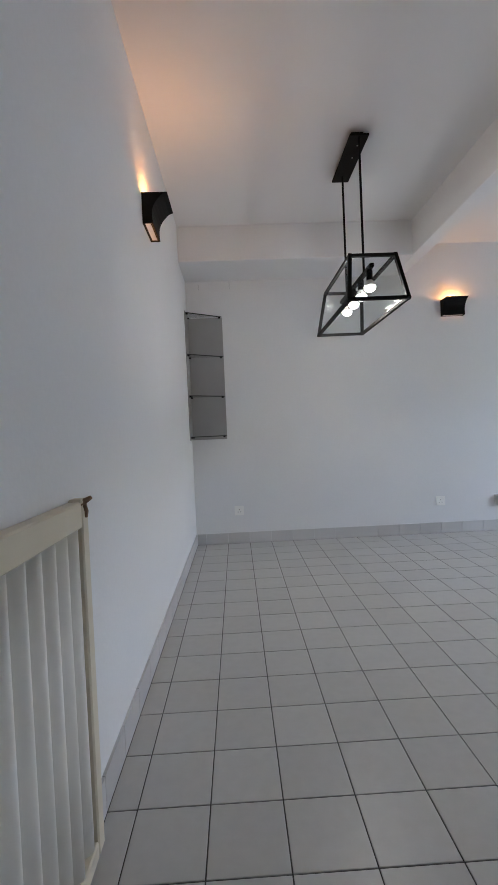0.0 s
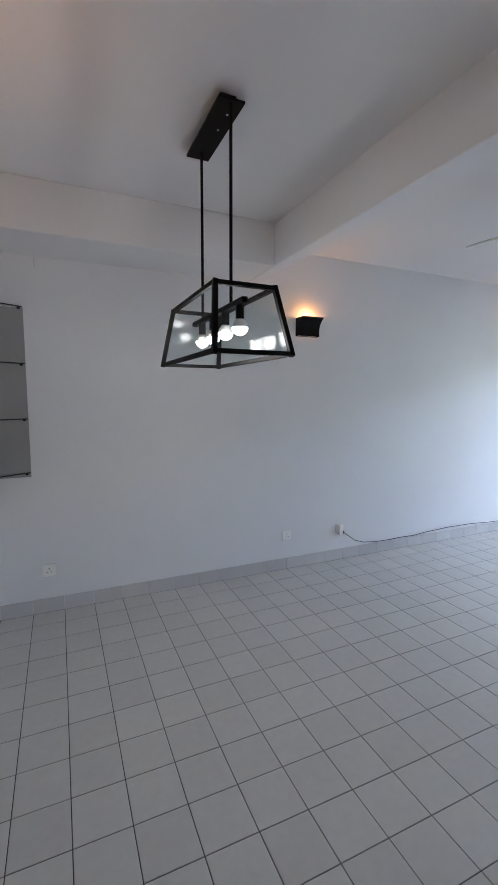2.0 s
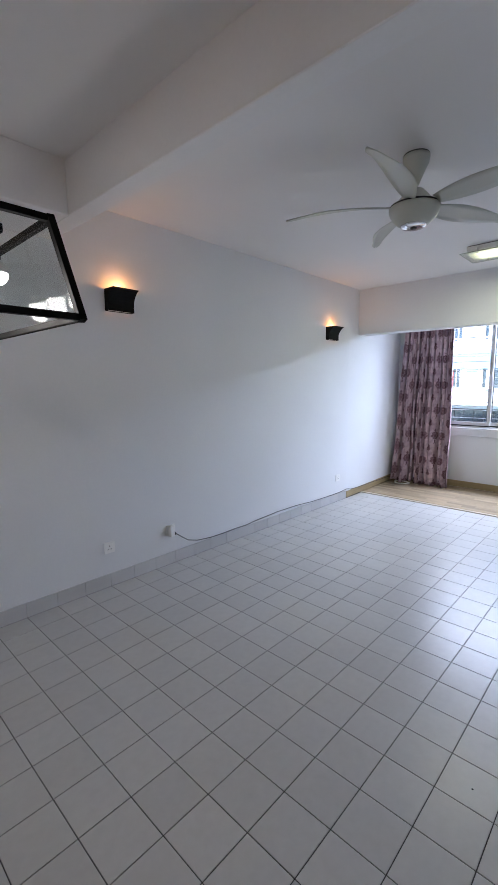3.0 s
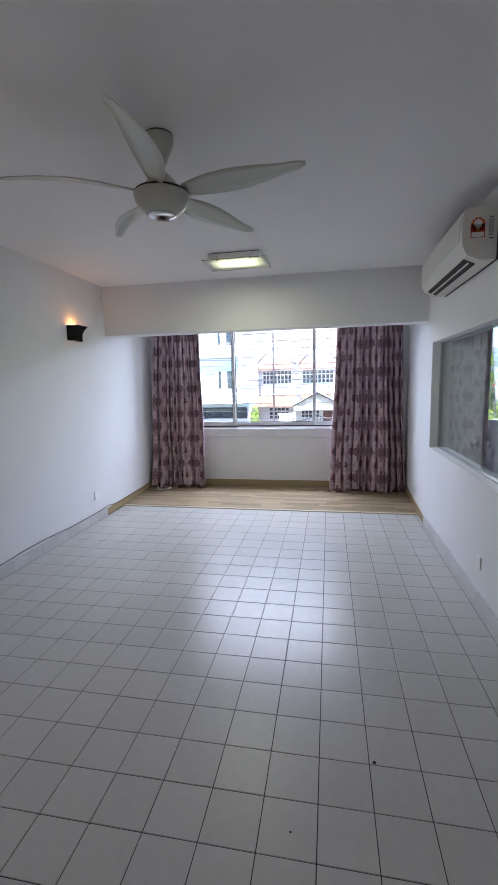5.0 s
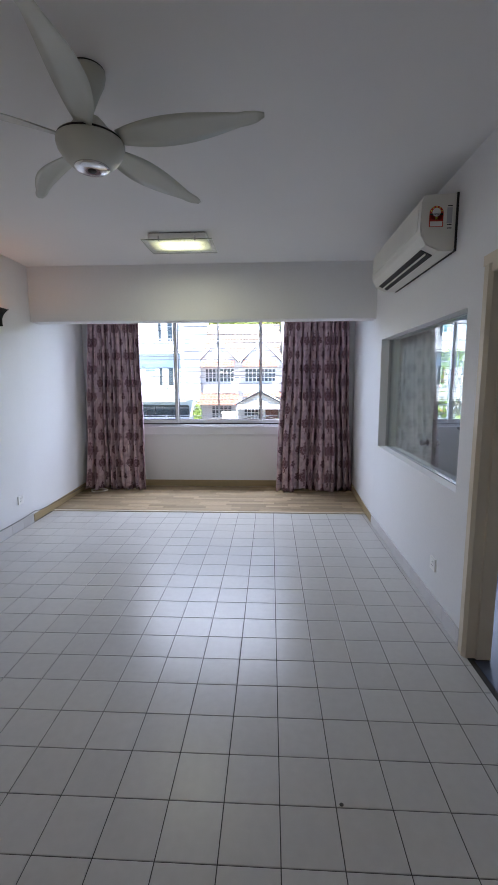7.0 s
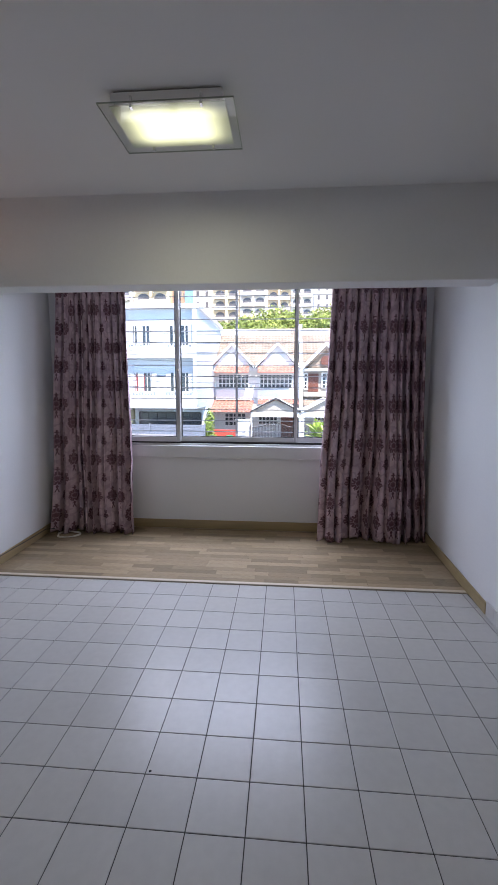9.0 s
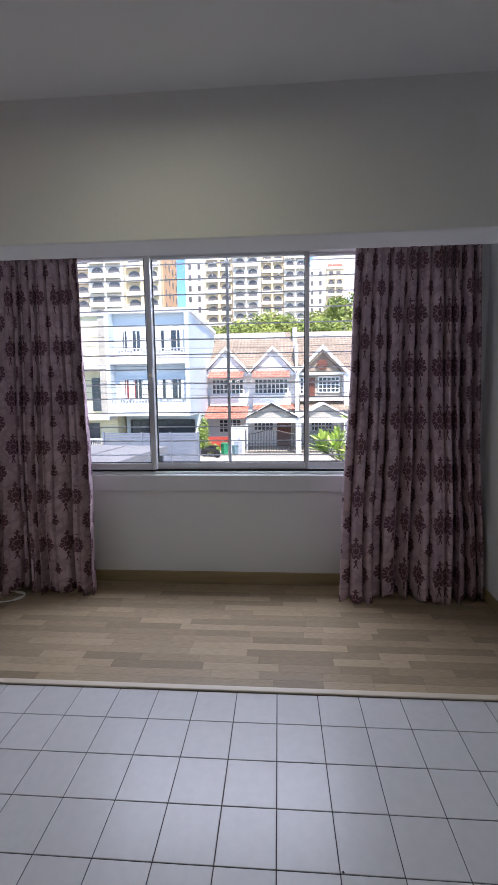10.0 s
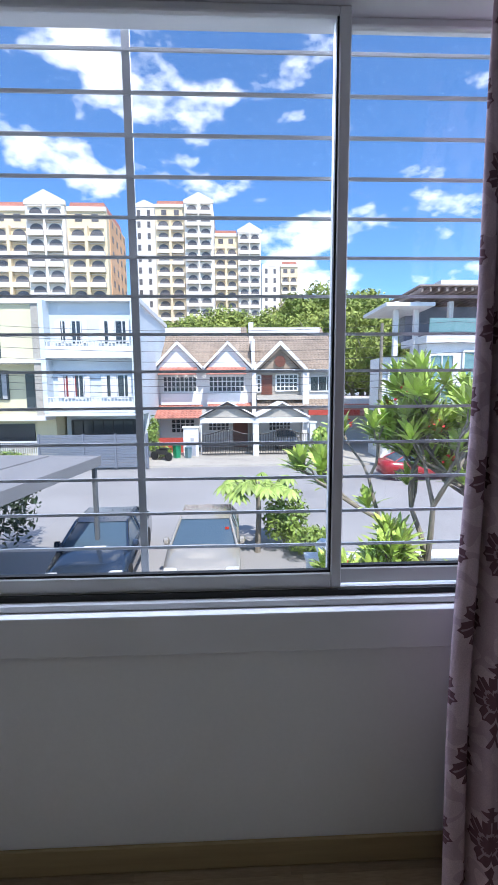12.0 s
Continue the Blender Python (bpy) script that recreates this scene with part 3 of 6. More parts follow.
def sconce(at, turn, first=[None]):
    s = thing("wall_lamp", at, "black metal wall lamp with a concave front, glowing orange", "wall lamp", "wall lamps on the plaster", turn)
    w, prof = 0.103, [(0.0, 0.0), (-0.05, 0.0)]
    for k in range(9):
        f = k / 8
        prof.append((-0.05 - 0.075 * f + 0.03 * math.sin(f * math.pi), 0.16 * f ** 0.85 if k < 8 else 0.15))
    curve = prof[1:]
    bm = bmesh.new()
    t = 0.003
    rows = [[bm.verts.new(q) for q in ((-w + t, y, z), (w - t, y, z), (w - t, y + t, z), (-w + t, y + t, z))] for y, z in curve]
    for a, b in zip(rows, rows[1:]):
        for i in range(4):
            bm.faces.new((a[i], a[(i + 1) % 4], b[(i + 1) % 4], b[i]))
    bm.faces.new(rows[0][::-1])
    bm.faces.new(rows[-1])
    bmesh.ops.recalc_face_normals(bm, faces=bm.faces)
    part("front_shade", bm, BLACK, s, "curved black front plate")
    for x in (-w, w - t):
        bm = bmesh.new()
        prism(bm, [(0.0, 0.0)] + curve + [(0.0, 0.15)], "x", x, x + t)
        part("side_plate", bm, BLACK, s)
    # added glowing plate: imitates the lamplit inside seen through the open bottom
    bx("slot_glow_plate", GLOWAMB, s, -w + 0.012, w - 0.012, -0.036, -0.010, 0.004, 0.006, "glowing amber plate in place of lamplight in the open bottom")
    bx("back_plate", BLACK, s, -w + t, w - t, -0.003, -0.0005, 0.0, 0.148)
    bm = bmesh.new()
    lathe(bm, [(0.004, 0.05), (0.011, 0.055), (0.011, 0.068), (0.004, 0.07)], 10, (0, -0.025, 0))
    part("lamp_holder", bm, BULBW, s)
    return s


for at, turn in (((2.05, 1.66, 2.068), 90), ((4.53, 3.42, 2.038), 0), ((7.35, 3.42, 2.035), 0)):
    sconce(at, turn)


def corner_shelf():
    c = thing("corner_shelf", (2.05, 3.42, 1.0), "grey corner niche lining with four triangular glass shelves", "corner shelf")
    bx("side_panel", GREYPANEL, c, 0.001, 0.008, -0.205, -0.001, -0.02, 1.12)
    bx("back_panel", GREYPANEL, c, 0.009, 0.325, -0.008, -0.001, -0.02, 1.10)
    for z in (0.01, 0.375, 0.74, 1.105):
        bm = bmesh.new()
        prism(bm, [(0.010, -0.010), (0.010, -0.195), (0.318, -0.010)], "z", z - 0.003, z + 0.003)
        s = part("shelf", bm, GLASS, c, "clear glass corner shelf")
        bm = bmesh.new()
        tube(bm, [(0.012, -0.197, z), (0.32, -0.012, z)], 0.0045, 6)
        part("edge", bm, DARK, s, "dark polished glass edge")
        for p in ((0.02, -0.185), (0.3, -0.016), (0.018, -0.03)):
            bx("clip", BLACK, s, p[0] - 0.009, p[0] + 0.009, p[1] - 0.007, p[1] + 0.007, z - 0.014, z - 0.0035)


corner_shelf()
for x, l in ((2.455, 0.07), (2.17, 0.05)):
    m = thing("wall_crack", (x, YN, 2.36), "short dark hairline scratch in the white wall", "scratch")
    bx("line", GREYS, m, -0.0015, 0.0015, -0.0015, -0.0003, 0, l)


def pendant():
    p = thing("pendant_lamp", (3.228, 2.03, CZ), "black box-frame pendant lamp with clear glass sides and four lit bulbs", "pendant lamp")
    part("ceiling_plate", bbox(-0.055, 0.055, -0.172, 0.285, -0.048, -0.036, 0.002), BLACK, p, "long black ceiling plate")
    part("ceiling_box", bbox(-0.035, 0.035, -0.13, 0.24, -0.036, 0.0, 0.002), BLACK, p)
    for y in (-0.09, 0.02):
        bm = bmesh.new()
        lathe(bm, [(0.005, -0.053), (0.006, -0.048)], 8, (0.01, y, 0))
        part("screw", bm, CHROME, p)
    zt, zb = 1.955 - CZ, 1.692 - CZ
    top = [(-0.115, -0.285), (0.135, -0.285), (0.135, 0.345), (-0.115, 0.345)]
    bot = [(-0.155, -0.39), (0.155, -0.39), (0.155, 0.425), (-0.155, 0.425)]
    for y in (-0.155, 0.22):
        bm = bmesh.new()
        tube(bm, [(0.0, y, -0.048), (0.0, y, 1.90 - CZ)], 0.007, 8)
        part("rod", bm, BLACK, p, "thin black hanging rod")

    def bar(a, b, r=0.0095):
        a, b = Vector(a), Vector(b)
        d = (b - a).normalized()
        bm = bmesh.new()
        u = (d.cross(Vector((0, 0, 1))) if abs(d.z) < 0.9 else d.cross(Vector((0, 1, 0)))).normalized()
        w = d.cross(u)
        a, b = a - d * r, b + d * r
        vs = [[bm.verts.new(c + r * (i * u + j * w)) for i, j in ((-1, -1), (1, -1), (1, 1), (-1, 1))] for c in (a, b)]
        for k in range(4):
            bm.faces.new((vs[0][k], vs[1][k], vs[1][(k + 1) % 4], vs[0][(k + 1) % 4]))
        bm.faces.new(vs[0]); bm.faces.new(vs[1][::-1])
        bmesh.ops.recalc_face_normals(bm, faces=bm.faces)
        return part("frame_bar", bm, BLACK, p)
    for q, z in ((top, zt), (bot, zb)):
        for k in range(4):
            bar((*q[k], z), (*q[(k + 1) % 4], z), 0.0085)
    for a, b in zip(top, bot):
        bar((*a, zt), (*b, zb), 0.0095)
    for k in range(4):
        a, b, c, d = (*top[k], zt), (*top[(k + 1) % 4], zt), (*bot[(k + 1) % 4], zb), (*bot[k], zb)
        bm = bmesh.new()
        cen = (Vector(a) + Vector(b) + Vector(c) + Vector(d)) / 4
        inn = Vector((-cen.x, -(cen.y - 0.02), 0)).normalized() * 0.003
        f = [bm.verts.new(Vector(v)) for v in (a, b, c, d)] + [bm.verts.new(Vector(v) + inn) for v in (a, b, c, d)]
        for q in ((0, 1, 2, 3), (7, 6, 5, 4), (0, 4, 5, 1), (1, 5, 6, 2), (2, 6, 7, 3), (3, 7, 4, 0)):
            bm.faces.new([f[i] for i in q])
        g = part("pane", bm, GLASSP, p, "clear glass side pane")
        g.visible_shadow = False
    part("lamp_bar", bbox(-0.012, 0.012, -0.3, 0.36, 1.888 - CZ, 1.91 - CZ, 0.002), BLACK, p, "black bar that carries the bulbs")
    for b in BULBS:
        y = b[1] - 2.03
        bm = bmesh.new()
        lathe(bm, [(0.012, 1.889), (0.017, 1.887), (0.017, 1.835), (0.014, 1.832)], 14, (0, y, -CZ))
        h = part("holder", bm, BLACK, p, "black bulb holder", smooth=False)
        bm = bmesh.new()
        lathe(bm, [(0.0165, 1.832), (0.027, 1.815), (0.0305, 1.80)], 16, (0, y, -CZ))
        part("collar", bm, BULBW, h, "white bulb collar", smooth=True)
        bm = bmesh.new()
        lathe(bm, [(0.0305, 1.80)] + [(0.031 * math.cos(a * math.pi / 16), 1.798 - 0.028 * math.sin(a * math.pi / 16)) for a in range(0, 8)] + [(0.002, 1.7698)], 16, (0, y, -CZ))
        bb = part("bulb", bm, BULB, h, "glowing white bulb", smooth=True)
        bb.visible_shadow = False


pendant()


def socket(at, turn, extra=False):
    s = thing("wall_socket", at, "white three-pin wall socket with a switch" + (" and a plugged-in adaptor" if extra else ""), "wall socket", "wall sockets above the skirting", turn)
    part("plate", bbox(-0.043, 0.043, -0.01, 0.0, -0.043, 0.043, 0.003, 2), PLASTIC, s)
    bm = bmesh.new()
    for x, z, w, h in ((0.0, 0.012, 0.003, 0.005), (-0.012, -0.012, 0.0045, 0.0022), (0.012, -0.012, 0.0045, 0.0022)):
        box(bm, x - w, x + w, -0.0108, -0.0102, z - h, z + h)
    part("pin_hole", bm, DARK, s, "dark pin holes")
    bx("switch", PLASTIC, s, 0.018, 0.03, -0.0135, -0.0105, 0.012, 0.032, bev=0.001)
    if extra:
        a = part("adaptor", bbox(-0.03, 0.012, -0.05, -0.0115, -0.05, 0.045, 0.004), PLASTIC, s, "white plug adaptor")
        bx("plug", DARK, a, 0.006, 0.024, -0.045, -0.02, -0.045, -0.02, "black plug")
    return s


socket((2.457, YN, 0.305), 0)
socket((4.364, YN, 0.305), 0)
socket((4.93, YN, 0.30), 0, True)
socket((7.575, YN, 0.31), 0)
socket((6.177, YS, 0.31), 180)


def cable():
    c = thing("cable", (4.95, 3.40, 0.0), "thin dark cable along the skirting, ending in a loose coil", "cable")
    pts = [(0, -0.03, 0.27), (0.06, -0.03, 0.225), (0.14, -0.012, 0.17), (0.26, 0.004, 0.13)]
    rnd = random.Random(4)
    x = 0.42
    while x < 2.75:
        pts.append((x, 0.006, 0.112 + rnd.uniform(-0.003, 0.012) + (0.015 if 1.0 < x < 1.9 else 0)))
        x += 0.16
    pts += [(2.85, 0.004, 0.125), (2.95, 0.001, 0.105)]
    x = 3.1
    while x < 4.15:
        pts.append((x, 0.0, 0.094 + rnd.uniform(0, 0.006)))
        x += 0.16
    pts += [(4.2, -0.02, 0.06), (4.22, -0.06, 0.012)]
    bm = bmesh.new()
    tube(bm, pts, 0.0035, 6)
    part("wire", bm, CABLE, c, smooth=True)
    bm = bmesh.new()
    ring = []
    for k in range(80):
        a = k * 2 * math.pi / 26
        r = 0.11 + 0.012 * math.sin(k * 0.7)
        ring.append((4.2 + r * 0.75 * math.cos(a) - 0.03, -0.17 + r * math.sin(a), 0.012 + 0.0028 * (k // 26) + 0.002 * math.sin(k)))
    tube(bm, ring, 0.0035, 6)
    part("coil", bm, CABLEW, c, "pale coiled cable on the wood floor", smooth=True)


cable()


# ---- ceiling fan, lamp, air conditioner, clock ----
def fan():
    f = thing("ceiling_fan", (5.25, 1.565, CZ), "cream five-blade ceiling fan with a rounded motor and a steel cap", "ceiling fan")
    # solid dark ring: the shade of the gap at the ceiling, as colour
    bm = bmesh.new()
    lathe(bm, [(0.066, 0.0), (0.068, -0.006)], 32)
    part("ceiling_ring", bm, DARK, f, "dark ring that paints the shaded gap at the ceiling")
    bm = bmesh.new()
    lathe(bm, [(0.068, -0.0065), (0.069, -0.02), (0.064, -0.045), (0.045, -0.085), (0.026, -0.13), (0.018, -0.152), (0.012, -0.155)], 32)
    part("canopy", bm, FANM, f, "cream cone at the ceiling", smooth=True)
    bm = bmesh.new()
    lathe(bm, [(0.0115, -0.15), (0.0115, -0.195)], 16)
    part("down_rod", bm, CHROME, f, smooth=True)
    bm = bmesh.new()
    lathe(bm, [(0.02, -0.17), (0.045, -0.178), (0.065, -0.20), (0.09, -0.23), (0.117, -0.248), (0.126, -0.252)], 40)
    part("hood", bm, FANM, f, "cream hood over the motor", smooth=True)
    # another dark ring paints the shade between hood and bowl
    bm = bmesh.new()
    lathe(bm, [(0.124, -0.2525), (0.127, -0.255), (0.127, -0.259), (0.121, -0.2615)], 40)
    part("shadow_gap", bm, DARK, f, "dark ring that paints the shaded gap round the motor")
    bm = bmesh.new()
    lathe(bm, [(0.122, -0.262), (0.131, -0.264), (0.132, -0.272), (0.126, -0.295), (0.107, -0.324), (0.083, -0.346), (0.068, -0.353)], 44)
    part("motor_housing", bm, FANM, f, "rounded cream motor bowl", smooth=True)
    bm = bmesh.new()
    lathe(bm, [(0.0675, -0.3535), (0.066, -0.359), (0.058, -0.364), (0.022, -0.366), (0.002, -0.366)], 36)
    cap = part("cap", bm, CHROME, f, "shiny steel cap", smooth=True)
    bm = bmesh.new()
    lathe(bm, [(0.018, -0.3662), (0.013, -0.371), (0.002, -0.372)], 20)
    part("lens", bm, DARK, cap, "small dark sensor window", smooth=True)
    for k in range(5):
        m = Matrix.Rotation(radians(-27 + 72 * k), 4, "Z")
        bm = bmesh.new()
        n = 18
        rows = []
        for i in range(n + 1):
            t = i / n
            r = 0.12 + 0.585 * t
            w = 0.032 + 0.036 * math.sin(math.pi * min(1.0, t * 1.2) ** 0.9) - 0.0 * t
            if t > 0.86:
                w *= math.sqrt(max(0.03, 1 - ((t - 0.86) / 0.145) ** 2))
            tilt = -radians(20 - 9 * t)
            sweep = 0.035 * math.sin(math.pi * t * 0.9) - 0.03 * t
            z = -0.256 + 0.012 * math.sin(math.pi * t)
            top, bot = [], []
            for u in (-1, -0.5, 0, 0.5, 1):
                p = Vector((r, sweep + u * w * math.cos(tilt), z + u * w * math.sin(tilt) + 0.006 * (1 - u * u)))
                th = 0.0035 * (1.1 - u * u * 0.8)
                top.append(bm.verts.new(m @ (p + Vector((0, 0, th)))))
                bot.append(bm.verts.new(m @ (p - Vector((0, 0, th)))))
            rows.append(top + bot[::-1])
        for p, q in zip(rows, rows[1:]):
            for j in range(10):
                bm.faces.new((p[j], q[j], q[(j + 1) % 10], p[(j + 1) % 10]))
        bm.faces.new(rows[0]); bm.faces.new(rows[-1][::-1])
        bmesh.ops.recalc_face_normals(bm, faces=bm.faces)
        part("blade", bm, FANM, f, "cream curved fan blade", smooth=True)


fan()


def ceiling_light():
    c = thing("ceiling_light", (7.25, 1.615, CZ), "square ceiling light with a frosted glass plate on steel clips, lit", "ceiling light")
    part("body", bbox(-0.165, 0.165, -0.24, 0.24, -0.045, -0.006, 0.003), PLASTIC, c, "white metal housing")
    # near-black filler, its colour stands for shade above the housing
    bx("mount", DARK, c, -0.155, 0.155, -0.23, 0.23, -0.0055, 0.0, "dark block that paints the shaded gap under the ceiling")
    part("reflector", bbox(-0.155, 0.155, -0.23, 0.23, -0.052, -0.0455, 0.002), PLASTIC, c, "white reflector tray")
    m = bpy.data.materials.new("lit_frosted_glass")
    m.use_nodes = True
    n, l = m.node_tree.nodes, m.node_tree.links
    b = n["Principled BSDF"]
    b.inputs["Base Color"].default_value = (0.75, 0.78, 0.62, 1)
    b.inputs["Roughness"].default_value = 0.4
    sp = n.new("ShaderNodeSeparateXYZ")
    l.new(n.new("ShaderNodeTexCoord").outputs["Object"], sp.inputs[0])
    last = None
    for i, half in ((0, 0.155), (1, 0.245)):
        q = n.new("ShaderNodeMath")
        q.operation = "ABSOLUTE"
        l.new(sp.outputs[i], q.inputs[0])
        r = n.new("ShaderNodeMapRange")
        r.interpolation_type = "SMOOTHSTEP"
        r.inputs[1].default_value, r.inputs[2].default_value = half * 1.02, half * 0.42
        r.inputs[3].default_value, r.inputs[4].default_value = 0.12, 1.0
        l.new(q.outputs[0], r.inputs[0])
        if last is None:
            last = r.outputs[0]
        else:
            p = n.new("ShaderNodeMath")
            p.operation = "MULTIPLY"
            l.new(last, p.inputs[0])
            l.new(r.outputs[0], p.inputs[1])
            last = p.outputs[0]
    g = n.new("ShaderNodeMath")
    g.operation = "MULTIPLY"
    g.inputs[1].default_value = 0.66
    l.new(last, g.inputs[0])
    l.new(g.outputs[0], b.inputs["Emission Strength"])
    b.inputs["Emission Color"].default_value = (1.0, 1.0, 0.58, 1)
    part("diffuser", bbox(-0.158, 0.158, -0.25, 0.25, -0.0585, -0.0545, 0.001), m, c, "glowing frosted diffuser")
    p = part("glass_plate", bbox(-0.192, 0.192, -0.288, 0.288, -0.068, -0.060, 0.002), GLASS, c, "clear glass plate with polished rim")
    p.visible_shadow = False
    bm = bmesh.new()
    for q in ((-0.194, 0.194, -0.2905, -0.2885), (-0.194, 0.194, 0.2885, 0.2905), (-0.1945, -0.1925, -0.288, 0.288), (0.1925, 0.1945, -0.288, 0.288)):
        box(bm, *q, -0.067, -0.061)
    part("glass_edge", bm, GLASSEDGE, c, "greenish glass edge")
    for x, y in ((-0.165, -0.15), (-0.165, 0.15), (0.165, -0.15), (0.165, 0.15)):
        bx("clip", CHROME, c, x - 0.012, x + 0.012, y - 0.005, y + 0.005, -0.073, -0.03, "small steel clip")


ceiling_light()


def aircon():
    a = thing("air_conditioner", (6.13, YS, 2.27), "ivory split air conditioner high on the wall with an energy sticker", "air conditioner")
    prof = [(0, 0.0), (0.10, 0.0), (0.175, 0.035), (0.205, 0.09), (0.212, 0.13), (0.205, 0.275), (0.19, 0.31), (0, 0.318)]
    bm = bmesh.new()
    prism(bm, prof, "x", 0.0, 1.2)
    bmesh.ops.bevel(bm, geom=[e for e in bm.edges if abs(e.verts[0].co.x - e.verts[1].co.x) < 1e-4], offset=0.006, segments=2, affect="EDGES")
    part("casing", bm, ACM, a)
    bx("back_plate", DARK, a, -0.006, 1.2, 0.0, 0.012, -0.004, 0.318, "dark mounting plate")
    bm = bmesh.new()
    prism(bm, [(0.206, 0.12), (0.2165, 0.13), (0.2095, 0.262), (0.203, 0.262)], "x", 0.05, 1.15)
    part("front_panel", bm, ACM, a, "smooth ivory front panel")
    bm = bmesh.new()
    prism(bm, [(0.104, 0.0), (0.173, 0.032), (0.174, 0.028), (0.105, -0.005)], "x", 0.09, 1.1)
    part("outlet", bm, DARK, a, "dark open air outlet")
    for u in (0.138,):
        bm = bmesh.new()
        prism(bm, [(u, 0.0005 + (u - 0.11) * 0.46), (u + 0.006, 0.0015 + (u - 0.11) * 0.46), (u + 0.006, -0.009 + (u - 0.11) * 0.46), (u, -0.01 + (u - 0.11) * 0.46)], "x", 0.1, 1.09)
        part("louvre", bm, ACM, a, "thin ivory louvre")
    s = bx("sticker", RED, a, -0.0075, -0.0062, 0.085, 0.165, 0.13, 0.205, "red energy rating label")
    bm = bmesh.new()
    lathe(bm, [(0.04, -0.0075), (0.04, -0.0062)], 24, (0, 0.125, 0.205), "x")
    part("arch", bm, RED, s)
    bm = bmesh.new()
    lathe(bm, [(0.024, -0.0085), (0.024, -0.0076)], 24, (0, 0.125, 0.21), "x")
    part("dial", bm, PAPER, s)
    bx("text_panel", PAPER, s, -0.0085, -0.0076, 0.09, 0.16, 0.133, 0.16)
    bx("band", DARK, s, -0.0085, -0.0076, 0.088, 0.162, 0.195, 0.204)
    bm = bmesh.new()
    pts = []
    for k in range(10):
        r = 0.011 if k % 2 == 0 else 0.005
        pts.append((0.125 + r * math.sin(k * math.pi / 5), 0.178 + r * math.cos(k * math.pi / 5)))
    prism(bm, pts, "x", -0.0085, -0.0076)
    part("star", bm, YEL, s, "yellow star")
    bm = bmesh.new()
    for k in range(5):
        t = radians(20 + 35 * k)
        lathe(bm, [(0.0045, -0.0084), (0.0045, -0.0076)], 8, (0, 0.125 + 0.032 * math.cos(t), 0.207 + 0.032 * math.sin(t)), "x")
    part("dot", bm, YEL, s, "yellow rating stars")
    bx("sticker", GREYS, a, -0.0075, -0.0062, 0.035, 0.065, 0.15, 0.235, "grey printed label")
    for z in (0.12, 0.14, 0.242):
        bx("print_bar", DARK, a, -0.0075, -0.0062, 0.036, 0.062, z, z + 0.005)


aircon()


def clock():
    c = thing("wall_clock", (5.385, YS, 2.39), "round wall clock with a pale metal rim, above the door", "clock", turn=180)
    bm = bmesh.new()
    lathe(bm, [(0.156, 0.0), (0.156, -0.03), (0.148, -0.038), (0.138, -0.03), (0.136, -0.014)], 48, axis="y")
    part("rim", bm, PLASTIC, c, "pale round rim", smooth=False)
    bm = bmesh.new()
    lathe(bm, [(0.136, -0.0145), (0.136, -0.0135)], 48, axis="y")
    part("dial", bm, PAPER, c)


clock()


def downlight():
    d = thing("downlight", (8.985, 0.62, BZ), "small round steel downlight in the bay ceiling, not lit", "downlight")
    bm = bmesh.new()
    lathe(bm, [(0.05, 0.0), (0.05, -0.004), (0.044, -0.007), (0.036, -0.004), (0.034, -0.0005)], 28)
    part("ring", bm, CHROME, d, smooth=False)
    bm = bmesh.new()
    lathe(bm, [(0.034, -0.0012), (0.012, -0.002), (0.01, -0.004), (0.002, -0.004)], 20)
    part("bulb", bm, CHROME, d, "dull reflector")


downlight()


